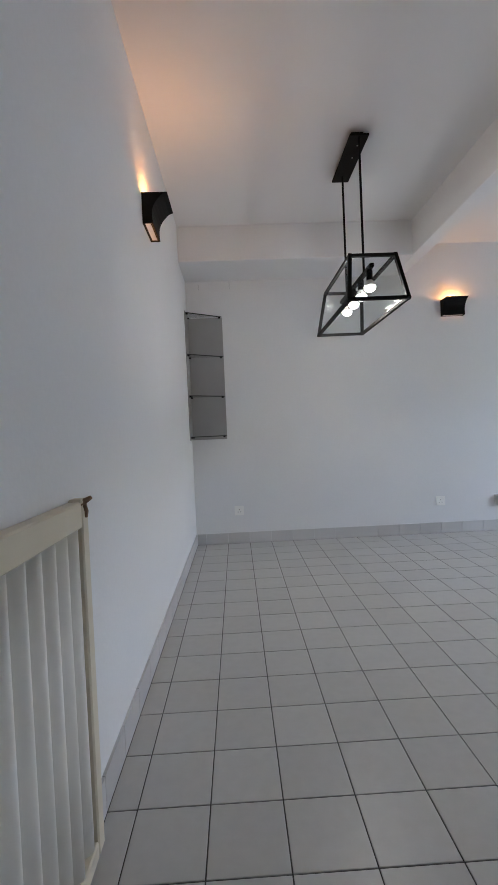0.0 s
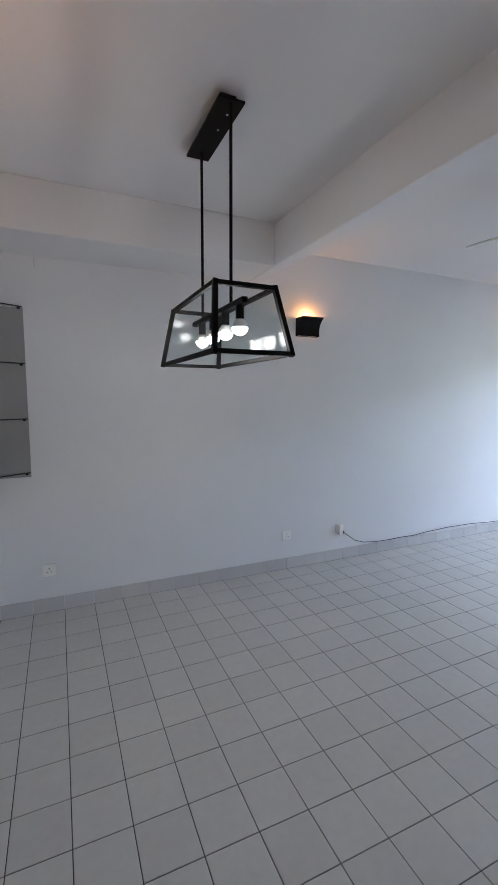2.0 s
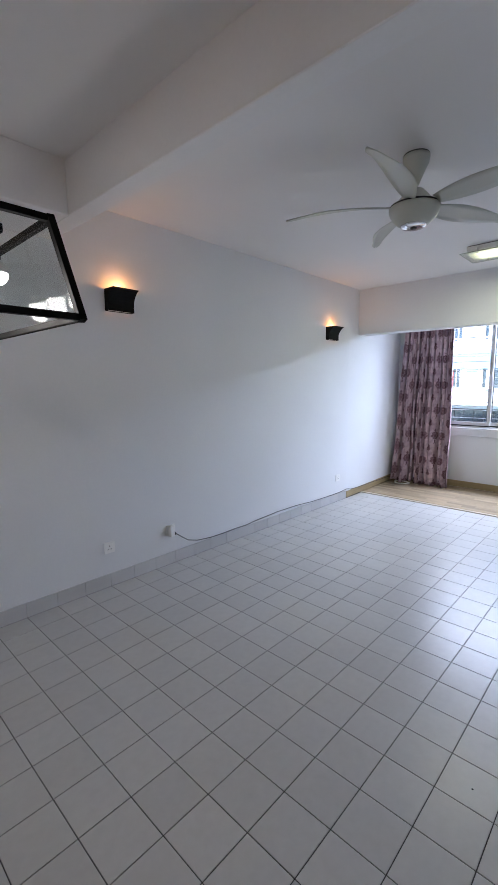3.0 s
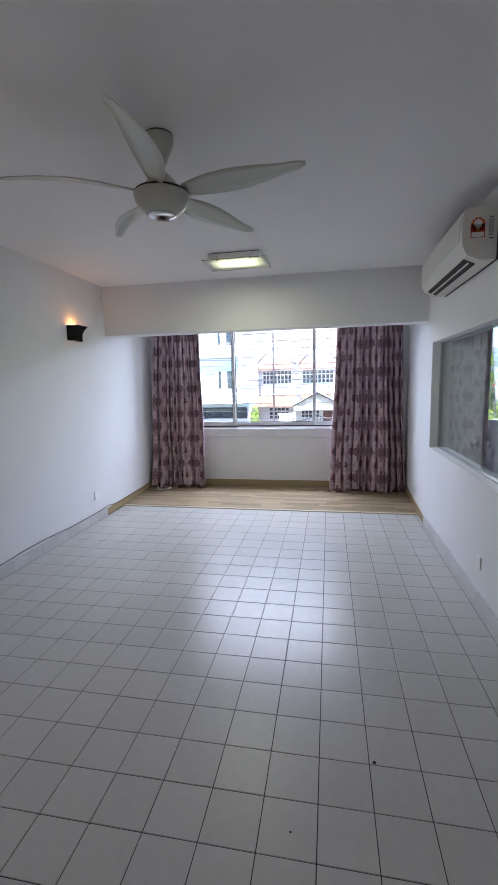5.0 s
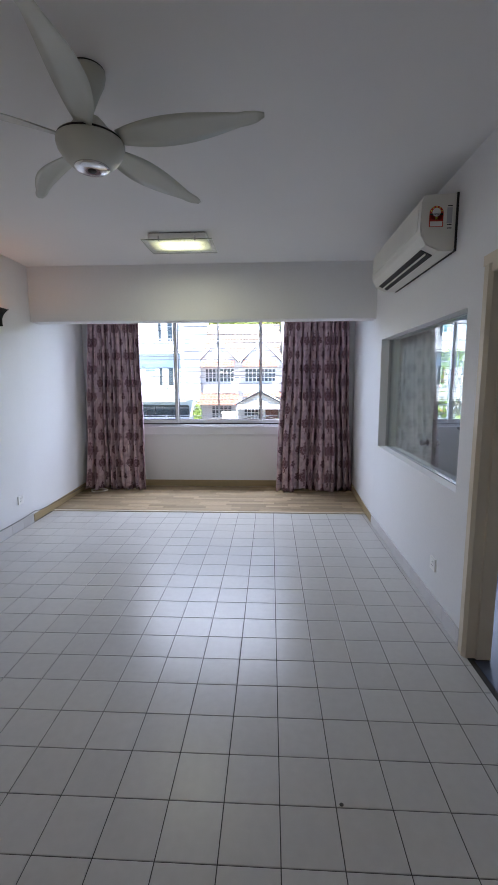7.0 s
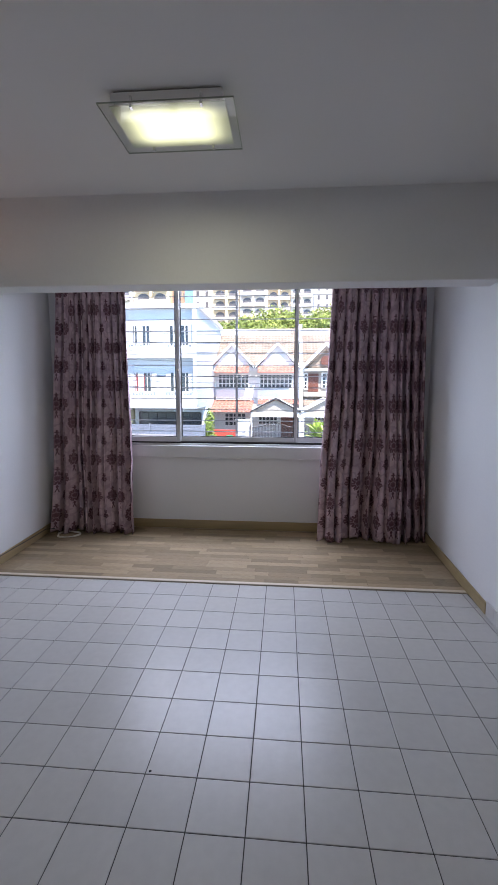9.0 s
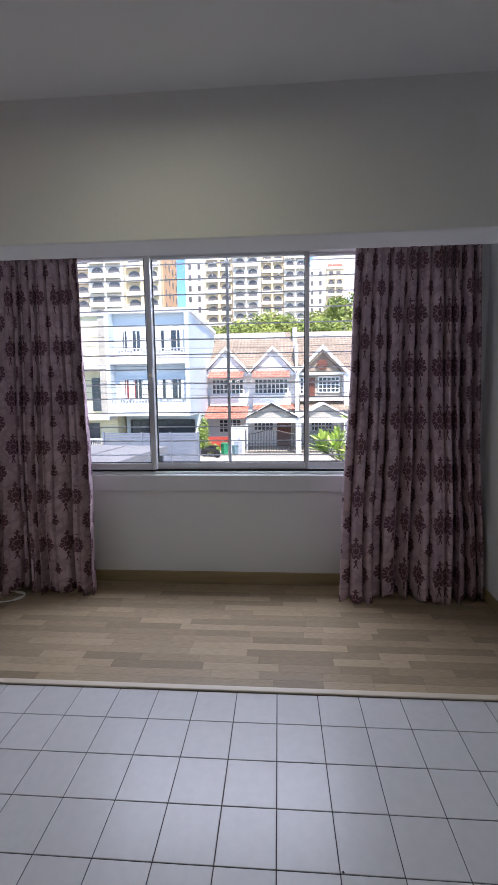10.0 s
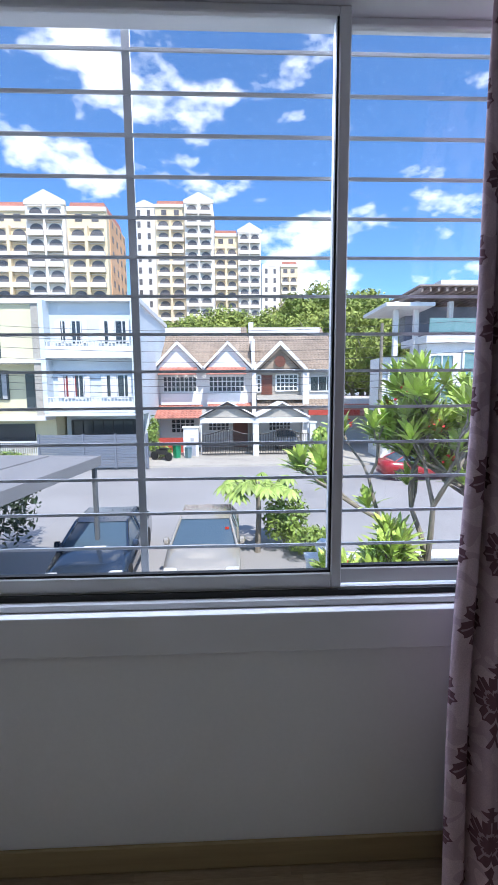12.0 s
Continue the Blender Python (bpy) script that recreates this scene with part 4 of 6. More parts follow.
# ---- curtains ----
def curtain(name_at, width, seed, lean, spread):
    rnd = random.Random(seed)
    c = thing("curtain", name_at, "floor-length mauve damask curtain with dark medallions, drawn aside", "curtain", "curtains at the bay window")
    H = 2.5
    n, rows = 420, 44
    folds = []
    u = 0.0
    while u < 1.0:
        d = rnd.choice((0.05, 0.07, 0.10, 0.13, 0.155)) * rnd.uniform(0.9, 1.1)
        folds.append((u, d))
        u += d
    def wave(s):
        for u, d in folds:
            if u <= s < u + d:
                q = (s - u) / d
                return 1 - 2 * math.exp(-((q - 0.5) * d / 0.015) ** 2) + 0.45 * math.sin(2 * math.pi * q), u
        return 0.0, 0.0
    amps = {u: rnd.uniform(0.6, 1.25) for u, d in folds}
    ph = [rnd.uniform(0, 6.28) for _ in range(6)]
    bm = bmesh.new()
    uvl = bm.loops.layers.uv.new("UVMap")
    grid, arc = [], []
    for i in range(n + 1):
        s = i / n
        w, u0 = wave(s)
        col = []
        for j in range(rows + 1):
            t = j / rows
            drop = 1 - t
            amp = (0.020 + 0.032 * min(1, drop * 2.2)) * amps.get(u0, 1)
            fold = w
            x = -amp * fold - 0.14 * drop ** 1.3 - 0.02 * drop * math.sin(ph[0] + s * 7) - 0.03 * spread * max(0, drop - 0.75) * 4 * (0.5 + 0.5 * math.sin(ph[1] + s * 19))
            x -= 0.05 * (0.12 + 0.88 * drop) * math.sin(11.5 * s + ph[5]) + 0.02 * drop * math.sin(27 * s + 2.2 * drop + ph[3])
            y0 = (s - 0.5) * width * (0.86 + 0.14 * drop + 0.05 * spread * drop ** 3)
            y = y0 + lean * width * 0.10 * drop ** 0.6 + 0.012 * math.sin(ph[2] + 9 * drop + 5 * s) * drop + 0.018 * amp / 0.05 * math.sin(4 * math.pi * s * 6 + ph[3]) * drop
            z = H * t + (0.018 * math.sin(ph[4] + s * 23) + 0.012 * math.sin(s * 61) if j == 0 else 0) + 0.012
            col.append(bm.verts.new((x, y, z)))
        grid.append(col)
        m0 = grid[i - 1][rows // 2].co if i else col[rows // 2].co
        arc.append((arc[-1] if arc else 0.0) + (Vector((col[rows // 2].co.x, col[rows // 2].co.y)) - Vector((m0.x, m0.y))).length)
    for i in range(n):
        for j in range(rows):
            f = bm.faces.new((grid[i][j], grid[i + 1][j], grid[i + 1][j + 1], grid[i][j + 1]))
            for lp, (a, b) in zip(f.loops, ((i, j), (i + 1, j), (i + 1, j + 1), (i, j + 1))):
                lp[uvl].uv = (arc[a], H * b / rows)
    ob = part("cloth", bm, CURTAIN, c, smooth=True)
    sm = ob.modifiers.new("thick", "SOLIDIFY")
    sm.thickness = 0.0025
    bx("track", ALU, c, -0.012, 0.012, -0.43 * width, 0.43 * width, 2.514, 2.55, "white curtain track")
    return c


curtain((9.385, 3.02, 0.0), 0.82, 3, -0.25, 0.3)
curtain((9.385, 0.225, 0.0), 0.99, 8, 0.2, 1.0)

# ---- things beyond the door ----
def door_leaf():
    d = thing("door_leaf", (7.76, -0.385, 0.006), "plain off-white door leaf standing open with round steel knobs", "door", turn=188)
    part("leaf", bbox(0.0, 0.80, -0.02, 0.02, 0.0, 2.03, 0.002), DOORW, d)
    for s in (1, -1):
        bm = bmesh.new()
        lathe(bm, [(0.03, s * 0.0203), (0.028, s * 0.026), (0.012, s * 0.03), (0.012, s * 0.05), (0.026, s * 0.058), (0.028, s * 0.07), (0.02, s * 0.08), (0.002, s * 0.082)], 20, (0.735, 0, 0.99), "y")
        part("knob", bm, CHROME, d, "round steel knob", smooth=True)


door_leaf()
k = thing("kitchen_counter", (8.2, -1.75, 0), "grey kitchen base cabinet under a black worktop", "cabinet")
bx("body", CABINET, k, 0, 1.2, -1.6, 0, -0.004, 0.84)
for i in range(3):
    dd = bx("door", CABINET, k, -0.018, -0.001, -1.55 + 0.52 * i, -1.05 + 0.52 * i, 0.08, 0.82, bev=0.002)
    bx("handle", CHROME, dd, -0.03, -0.019, -1.1 + 0.52 * i, -1.085 + 0.52 * i, 0.6, 0.74)
w = thing("worktop", (8.2, -1.75, 0.84), "polished black stone worktop on grey cabinets", "worktop")
part("slab", bbox(-0.03, 1.24, -1.6, 0.02, 0.0, 0.035, 0.004), WORKTOP, w)

# ---- stains and specks on the floor ----
for x, y, r in ((4.78, 0.585, 0.008), (4.45, 0.9, 0.004), (6.6, 1.6, 0.006), (7.4, 1.0, 0.004)):
    bm = bmesh.new()
    lathe(bm, [(r, 0.0), (r * 0.7, 0.0015)], 8)
    t = thing("speck", (x, y, 0.0003), "tiny dark speck of dirt lying on the floor tiles", "speck", "specks on the tiles")
    part("grain", bm, DARK, t)

# ---- outside: ground, road, houses ----
G = -3.2
slab("ground", ROAD, (9.7, 1500, -900, 900, G - 0.3, G))
slab("own_wall", WHITEH, (XE + 0.16, XE + 0.24, -8, 14, G, 0.86), (XE + 0.16, XE + 0.24, -8, 14, 2.68, 3.15))
slab("pavement", PAVE, (34.6, 60, -60, 60, G, G + 0.1), (9.8, 16.5, -30, 30, G, G + 0.04))
slab("kerb", PAVE, (34.45, 34.6, -60, 60, G, G + 0.12))


def grid_window(parent, x, y0, y1, z0, z1, nx, nz, bar=WHITEH, glass=WINDARK, bw=0.035, name="window"):
    """A window let into a facade that looks to -x: pane, frame, and bars."""
    w = bx(name, glass, parent, x + 0.06, x + 0.09, y0, y1, z0, z1, "dark paned window")
    bm = bmesh.new()
    for i in range(nx + 1):
        y = y0 + (y1 - y0) * i / nx
        q = bw * (1.8 if i in (0, nx) else 1)
        box(bm, x - 0.01, x + 0.06, y - q, y + q, z0, z1)
    for i in range(nz + 1):
        z = z0 + (z1 - z0) * i / nz
        q = bw * (1.8 if i in (0, nz) else 1)
        box(bm, x - 0.014, x + 0.056, y0, y1, z - q, z + q)
    part("frame", bm, bar, w)
    return w


def roof_slope(parent, name, m, x0, z0, x1, z1, y0, y1, rows, step=0.045):
    """A tiled slope: overlapping courses with round ribs."""
    bm = bmesh.new()
    for i in range(rows):
        a, b = i / rows, (i + 1) / rows
        xa, xb, za, zb = x0 + (x1 - x0) * a, x0 + (x1 - x0) * b, z0 + (z1 - z0) * a, z0 + (z1 - z0) * b
        n = max(4, int((y1 - y0) / 0.3))
        for k in range(n):
            ya, yb = y0 + (y1 - y0) * k / n, y0 + (y1 - y0) * (k + 1) / n
            ym = (ya + yb) / 2
            vs = [bm.verts.new(v) for v in ((xa, ya, za + step), (xa, ym, za + step + 0.05), (xa, yb, za + step), (xb, yb, zb + 0.004), (xb, ym, zb + 0.05), (xb, ya, zb + 0.004), (xa, ya, za), (xa, yb, za))]
            bm.faces.new((vs[0], vs[5], vs[4], vs[1]))
            bm.faces.new((vs[1], vs[4], vs[3], vs[2]))
            bm.faces.new((vs[0], vs[1], vs[2], vs[7], vs[6]))
    p = part(name, bm, m, parent, kind="stuff")
    return p


def gable(parent, m, x, yc, half, z0, z1, thick=0.5):
    bm = bmesh.new()
    prism(bm, [(yc - half, z0), (yc + half, z0), (yc, z1)], "x", x, x + 3.5)
    g = part("gable", bm, m, parent, "pointed white gable")
    bm = bmesh.new()
    for s in (1, -1):
        prism(bm, [(yc + s * (half + 0.25), z0 - 0.12), (yc + s * (half + 0.25), z0 + 0.12), (yc, z1 + 0.22), (yc, z1 - 0.04)], "x", x - 0.35, x + 3.4)
    part("verge", bm, m, g, "white sloping verge")
    return g


def terrace(y0, y1, party, base_y, gables, left):
    X = 43.0
    h = thing("terrace_house", (0, 0, 0), "white terraced house with " + ("two gables and red awnings" if left else "one dark gable and a brown roof"), "house", "terraced houses opposite")
    slabp = lambda nm, m, *b, label="": slab(nm, m, *b, parent=h, label=label, kind="")
    slabp("wall", WHITEH, (X, X + 9, y0, y1, G + 0.1, 3.1))
    slabp("party_wall", WHITEH, (X - 0.9, X + 9, y1 - 0.16, y1 + 0.16, G + 0.1, 3.7), (X + 0.5, X + 5.4, y1 - 0.13, y1 + 0.13, 3.7, 5.6), (X + 4.2, X + 5.6, y1 - 0.2, y1 + 0.2, 5.6, 7.5))
    roof_slope(h, "roof", ROOFT, X - 0.5, 3.05, X + 5, 6.6, y0 + 0.18, y1 - 0.18, 16)
    roof_slope(h, "rear_roof", ROOFT, X + 5.6, 6.5, X + 7.4, 7.5, y0 + 0.3, y1 - 0.4, 4)
    slabp("roof_band", WHITEH, (X + 5, X + 5.5, y0 + 0.9, y1 - 0.25, 6.2, 7.15), label="white parapet band at the ridge")
    slabp("eaves", WHITEH, (X - 0.75, X - 0.5, y0, y1, 2.92, 3.14))
    return h, X


h1, X = terrace(-0.39, 7.74, True, 0, (), True)
for yc in (5.54, 1.65):
    gable(h1, WHITEH, X - 0.75, yc, 1.75, 3.15, 5.1)
for ya, yb in ((4.15, 6.85), (0.35, 3.2)):
    grid_window(h1, X - 0.12, ya, yb, 1.4, 2.65, 8, 3)
    roof_slope(h1, "awning", ROOFR, X - 1.75, 2.72, X - 0.8, 3.3, ya - 0.1, yb + 0.1, 3)
    slab("sill_wall", WHITEH, (X - 0.35, X - 0.02, ya - 0.15, yb + 0.15, 0.4, 1.33), parent=h1, kind="")
roof_slope(h1, "awning", ROOFR, X - 2.6, -0.55, X - 0.1, 0.35, 3.7, 7.6, 7)
roof_slope(h1, "awning", ROOFR, X - 1.0, 0.1, X - 0.1, 0.5, -0.2, 3.3, 3)
grid_window(h1, X - 0.12, 4.4, 6.3, -1.9, -0.75, 5, 3)
grid_window(h1, X - 0.12, 1.6, 3.3, -1.75, -0.7, 5, 3)
slab("red_wall", REDWALL, (X - 2.8, X - 2.6, 4.0, 7.3, G + 0.1, G + 1.2), parent=h1, label="low red front wall", kind="")
bx("entrance_door", BROWND, h1, X - 0.06, X - 0.01, 0.1, 1.3, G + 0.1, -0.9, "brown wooden front door")
bx("side_column", PAVE, h1, X - 0.3, X + 0.0, -0.2, 0.05, G + 0.1, 0.3)

h2, X = terrace(-7.6, -0.39, True, 0, (), False)
gable(h2, ROOFT, X - 0.6, -2.44, 1.5, 3.2, 4.75)
bm = bmesh.new()
for s in (1, -1):
    prism(bm, [(-2.44 + s * 2.15, 2.85), (-2.44 + s * 2.15, 3.2), (-2.44, 5.35), (-2.44, 5.0)], "x", X - 1.1, X - 0.62)
part("verge", bm, WHITEH, h2, "white sloping verge")
bm = bmesh.new()
lathe(bm, [(0.44, -0.1), (0.44, 0.0), (0.36, 0.03), (0.12, 0.05)], 20, (X - 0.72, -2.44, 3.75), "x")
part("emblem", bm, BROWND, h2, "round carved emblem in the gable")
bx("balcony_recess", PAVE, h2, X - 0.03, X - 0.01, -4.2, -0.6, 1.0, 2.85, "grey recessed balcony wall")
bx("balcony_door", BROWND, h2, X - 0.12, X - 0.05, -1.9, -1.0, 1.15, 2.7, "brown balcony door")
grid_window(h2, X - 0.14, -3.95, -2.2, 1.45, 2.75, 5, 4)
grid_window(h2, X - 0.14, -0.95, -0.65, 1.35, 2.7, 1, 4)
slab("balcony", PAVE, (X - 1.0, X - 0.05, -4.25, -0.6, 0.75, 1.1), parent=h2, label="low balcony wall", kind="")
slab("pier", WHITEH, (X - 0.9, X, -4.75, -4.25, G + 0.1, 3.0), parent=h2, kind="")
grid_window(h2, X - 0.12, -7.0, -4.95, 1.4, 2.6, 3, 1)
roof_slope(h2, "porch_roof", ROOFT, X - 1.5, 0.0, X - 0.2, 0.75, -7.4, -0.6, 4)
slab("red_fascia", REDWALL, (X - 1.7, X - 1.5, -8.6, -4.6, -0.45, -0.05), parent=h2, label="red awning edge", kind="")
grid_window(h2, X - 0.12, -3.4, -1.6, -1.8, -0.6, 6, 3)

h3 = thing("terrace_house", (0, 0, 0), "plain white terraced house half hidden by leaves", "house", "terraced houses opposite")
slab("wall", WHITEH, (X + 1.5, X + 9, -16, -7.75, G + 0.1, 0.9), parent=h3, kind="")
roof_slope(h3, "roof", ROOFR, X - 0.5, -0.6, X + 3, 0.9, -15.5, -7.9, 6)

# carport canopies, pillars and gates in front of the terrace
for yc, lab in ((1.7, "white gabled carport canopy with a black edge"), (-2.25, "pale gabled carport canopy on thin posts")):
    c = thing("carport_canopy", (0, yc, 0), lab, "carport", "carports of the terrace")
    bm = bmesh.new()
    for s in (1, -1):
        prism(bm, [(s * 2.0, -0.42), (s * 2.0, -0.34), (0, 0.68), (0, 0.6)], "x", 38.9, 42.6)
    part("roof", bm, WHITEH, c)
    bm = bmesh.new()
    for s in (1, -1):
        prism(bm, [(s * 2.02, -0.5), (s * 2.02, -0.36), (0, 0.72), (0, 0.58)], "x", 38.78, 38.895)
    part("edge", bm, IRON if yc > 0 else SHUT, c)
    bm = bmesh.new()
    prism(bm, [(-1.85, -0.42), (1.85, -0.42), (0, 0.52)], "x", 39.1, 39.14)
    part("gable_board", bm, PAVE, c)
    bx("fascia", SHUT, c, 38.9, 39.05, -1.95, 1.95, -0.82, -0.45)
    for y in (-1.9, 1.9):
        bx("post", SHUT, c, 39.0, 39.12, y - 0.05, y + 0.05, G + 0.1, -0.45)
for y in (3.95, -0.32, -4.35):
    g = thing("gate_pillar", (38.4, y, G + 0.1), "white rendered gate pillar with a flat cap", "pillar", "gate pillars of the terrace")
    w = 0.85 if y > 3 else 0.2
    bx("shaft", WHITEH, g, -0.2, 0.2, -0.2, w, 0, 2.0 if y > 3 else 2.3)
    bx("cap", WHITEH, g, -0.26, 0.26, -0.26, w + 0.06, 2.0 if y > 3 else 2.3, 2.12 if y > 3 else 2.4)
    if y > 3:
        bx("letter_box", GREYS, g, -0.23, -0.2, 0.1, 0.35, 1.1, 1.3)
        bx("meter_door", CABINET, g, -0.23, -0.2, 0.0, 0.6, 0.05, 0.95)
for yc in (1.72, -2.3):
    for s in (1, -1):
        g = thing("gate", (38.4, yc, G + 0.1), "black iron gate with upright bars and a curved top", "gate", "iron gates of the terrace")
        bm = bmesh.new()
        ya, yb = (0.03, 1.78) if s > 0 else (-1.78, -0.03)
        n = 15
        tops = []
        for k in range(n + 1):
            y = ya + (yb - ya) * k / n
            u = abs(y) / 1.78
            top = 1.95 - 0.45 * math.sin(math.pi * 0.5 * u)
            tops.append((0, y, top))
            q = 0.014
            box(bm, -q, q, y - q, y + q, 0.08, top)
        part("bars", bm, IRON, g)
        bm = bmesh.new()
        tube(bm, tops, 0.03, 6)
        box(bm, -0.025, 0.025, ya, yb, 0.08, 0.15)
        box(bm, -0.025, 0.025, ya, yb, 0.7, 0.76)
        part("rails", bm, IRON, g)


def blue_house():
    h = thing("blue_house", (0, 0, 0), "pale blue three-storey house with white shutters and a slate fence", "house")
    x, ya, yb = 36.0, 7.2, 12.9
    sl = lambda nm, m, *b, label="": slab(nm, m, *b, parent=h, label=label, kind="")
    sl("wall", BLUEH, (x, x + 11, ya, yb, 0.0, 7.0), (x + 2.5, x + 11, ya, yb, G + 0.1, 0.0))
    bm = bmesh.new()
    prism(bm, [(x + 11, 0), (x + 16, 0), (x + 16, 2.2), (x + 11, 6.3)], "y", ya, ya + 0.3)
    part("side_wall", bm, BLUEH, h)
    sl("roof", WHITEH, (x - 0.5, x + 11.2, ya - 0.15, yb + 0.1, 7.0, 7.3), label="flat white roof")
    sl("balcony", WHITEH, (x - 0.9, x, ya, yb, 3.55, 3.75), (x - 0.9, x - 0.8, ya, yb, 3.75, 4.25), (x - 0.9, x, ya, yb, 0.0, 0.2), (x - 0.9, x - 0.8, ya, yb, 0.2, 0.85), label="white balcony ledge")
    sl("pier", BLUEH, (x - 0.93, x, yb - 0.25, yb + 0.03, 0.21, 7.0), (x - 0.93, x, ya - 0.03, ya + 0.25, 0.21, 7.0))
    for z in (4.5, 1.15):
        for yc, n in ((11.3, 3), (8.6, 2)):
            w = bx("window", WINDARK, h, x - 0.06, x - 0.01, yc - 0.8, yc + 0.8, z, z + 1.35, "dark window between open white shutters")
            bm = bmesh.new()
            for k in range(n * 2 + 1):
                y = yc - 0.85 + 1.7 * k / (n * 2)
                box(bm, x - 0.1, x - 0.065, y - 0.03, y + 0.03, z - 0.05, z + 1.4)
            box(bm, x - 0.1, x - 0.065, yc - 0.88, yc + 0.88, z - 0.1, z - 0.05)
            box(bm, x - 0.1, x - 0.065, yc - 0.88, yc + 0.88, z + 1.4, z + 1.46)
            part("frame", bm, SHUT, w)
            for s, ang in ((-1, 0), (1, 0), (0.25, 0)):
                bx("shutter", SHUT, w, x - 0.16, x - 0.115, yc + s * 0.82 - 0.17, yc + s * 0.82 + 0.17, z, z + 1.35)
            if z < 2 and yc > 10:
                bx("drape", REDC, w, x - 0.075, x - 0.0605, yc - 0.1, yc + 0.7, z + 0.05, z + 1.3, "dark red drape")
    for z in (4.25, 0.85):
        bm = bmesh.new()
        for k in range(24):
            y = ya + 0.35 + (yb - ya - 0.7) * k / 23
            box(bm, x - 0.87, x - 0.83, y - 0.03, y + 0.03, z, z + 0.28)
        box(bm, x - 0.9, x - 0.8, ya + 0.26, yb - 0.26, z + 0.28, z + 0.34)
        part("railing", bm, SHUT, h, "low white balcony railing")
    grid_window(h, x + 2.4, ya + 0.4, yb - 0.4, -1.9, -0.5, 7, 1, IRON)
    sl("fence", FENCE, *[(x - 2.1, x - 2.05, ya - 0.8, yb, G + 0.15 + 0.1 * k, G + 0.235 + 0.1 * k) for k in range(20)], label="slate grey slatted fence")
    sl("fence_post", FENCE, *[(x - 2.2, x - 2.0, y, y + 0.1, G + 0.1, G + 2.2) for y in (ya - 0.8, ya + 1.1, ya + 3.0, yb - 0.1)])


blue_house()


def yellow_house():
    h = thing("yellow_house", (0, 0, 0), "pale yellow three-storey house with deep balconies", "house")
    x, ya, yb = 36.0, 13.1, 19.2
    sl = lambda nm, m, *b, label="": slab(nm, m, *b, parent=h, label=label, kind="")
    sl("wall", YELH, (x + 1.2, x + 12, ya, yb, G + 0.1, 6.9))
    sl("roof", WHITEH, (x - 0.3, x + 12, ya - 0.1, yb + 0.1, 6.9, 7.2), label="flat cream roof")
    sl("floor_slab", WHITEH, (x - 0.3, x + 1.2, ya, yb, 3.3, 3.55), (x - 0.3, x + 1.2, ya, yb, -0.3, 0.0))
    sl("divider", PAVE, (x - 0.2, x + 1.2, ya, ya + 0.6, 0.0, 6.9), label="brown-grey side pier")
    sl("front_wall", YELH, (x - 0.1, x + 0.1, ya + 3.2, yb, 0.0, 1.0), (x - 0.1, x + 0.1, ya + 0.6, ya + 2.6, 3.55, 6.9))
    w = bx("window", WINDARK, h, x + 1.1, x + 1.18, 15.6, 17.0, 3.7, 5.6, "dark glazed balcony door")
    bx("blind", CREAMH, w, x + 1.0, x + 1.08, 15.6, 17.0, 5.65, 6.5)
    w = bx("window", WINDARK, h, x + 1.1, x + 1.18, 16.0, 19.0, 1.0, 2.9, "dark window with grey drapes")
    for k in range(4):
        bx("drape", GREYS, w, x + 1.04, x + 1.09, 16.1 + 0.75 * k, 16.4 + 0.75 * k, 1.05, 2.85)
    bx("window", WINDARK, h, x + 1.1, x + 1.18, 13.8, 14.9, 0.3, 2.7, "dark balcony door")
    bx("window", WINDARK, h, x + 1.1, x + 1.18, 14.5, 18.5, -2.2, -0.6, "dark ground-floor window")
    bx("air_unit", PLASTIC, h, x + 0.7, x + 1.19, 17.4, 18.1, 4.2, 4.8, "small white air-conditioning unit")
    bm = bmesh.new()
    for k in range(40):
        box(bm, x - 0.22, x - 0.18, ya + 0.7 + 0.14 * k, ya + 0.74 + 0.14 * k, G + 0.4, G + 1.5)
    box(bm, x - 0.24, x - 0.16, ya + 0.6, yb, G + 1.5, G + 1.58)
    part("railing", bm, SHUT, h, "white upright railing")


yellow_house()
rh = thing("red_roof_house", (0, 0, 0), "cream house with red tiled roofs beyond the yellow one", "house")
slab("wall", WHITEH, (38, 48, 19.4, 30, G + 0.1, 5.0), parent=rh, kind="")
roof_slope(rh, "roof", ROOFR, 36.8, 2.4, 38.0, 3.6, 19.4, 30, 5)
roof_slope(rh, "upper_roof", ROOFR, 37.6, 4.9, 42, 7.6, 19.4, 30, 10)
grid_window(rh, 37.95, 20.0, 21.6, 3.9, 4.8, 2, 1)


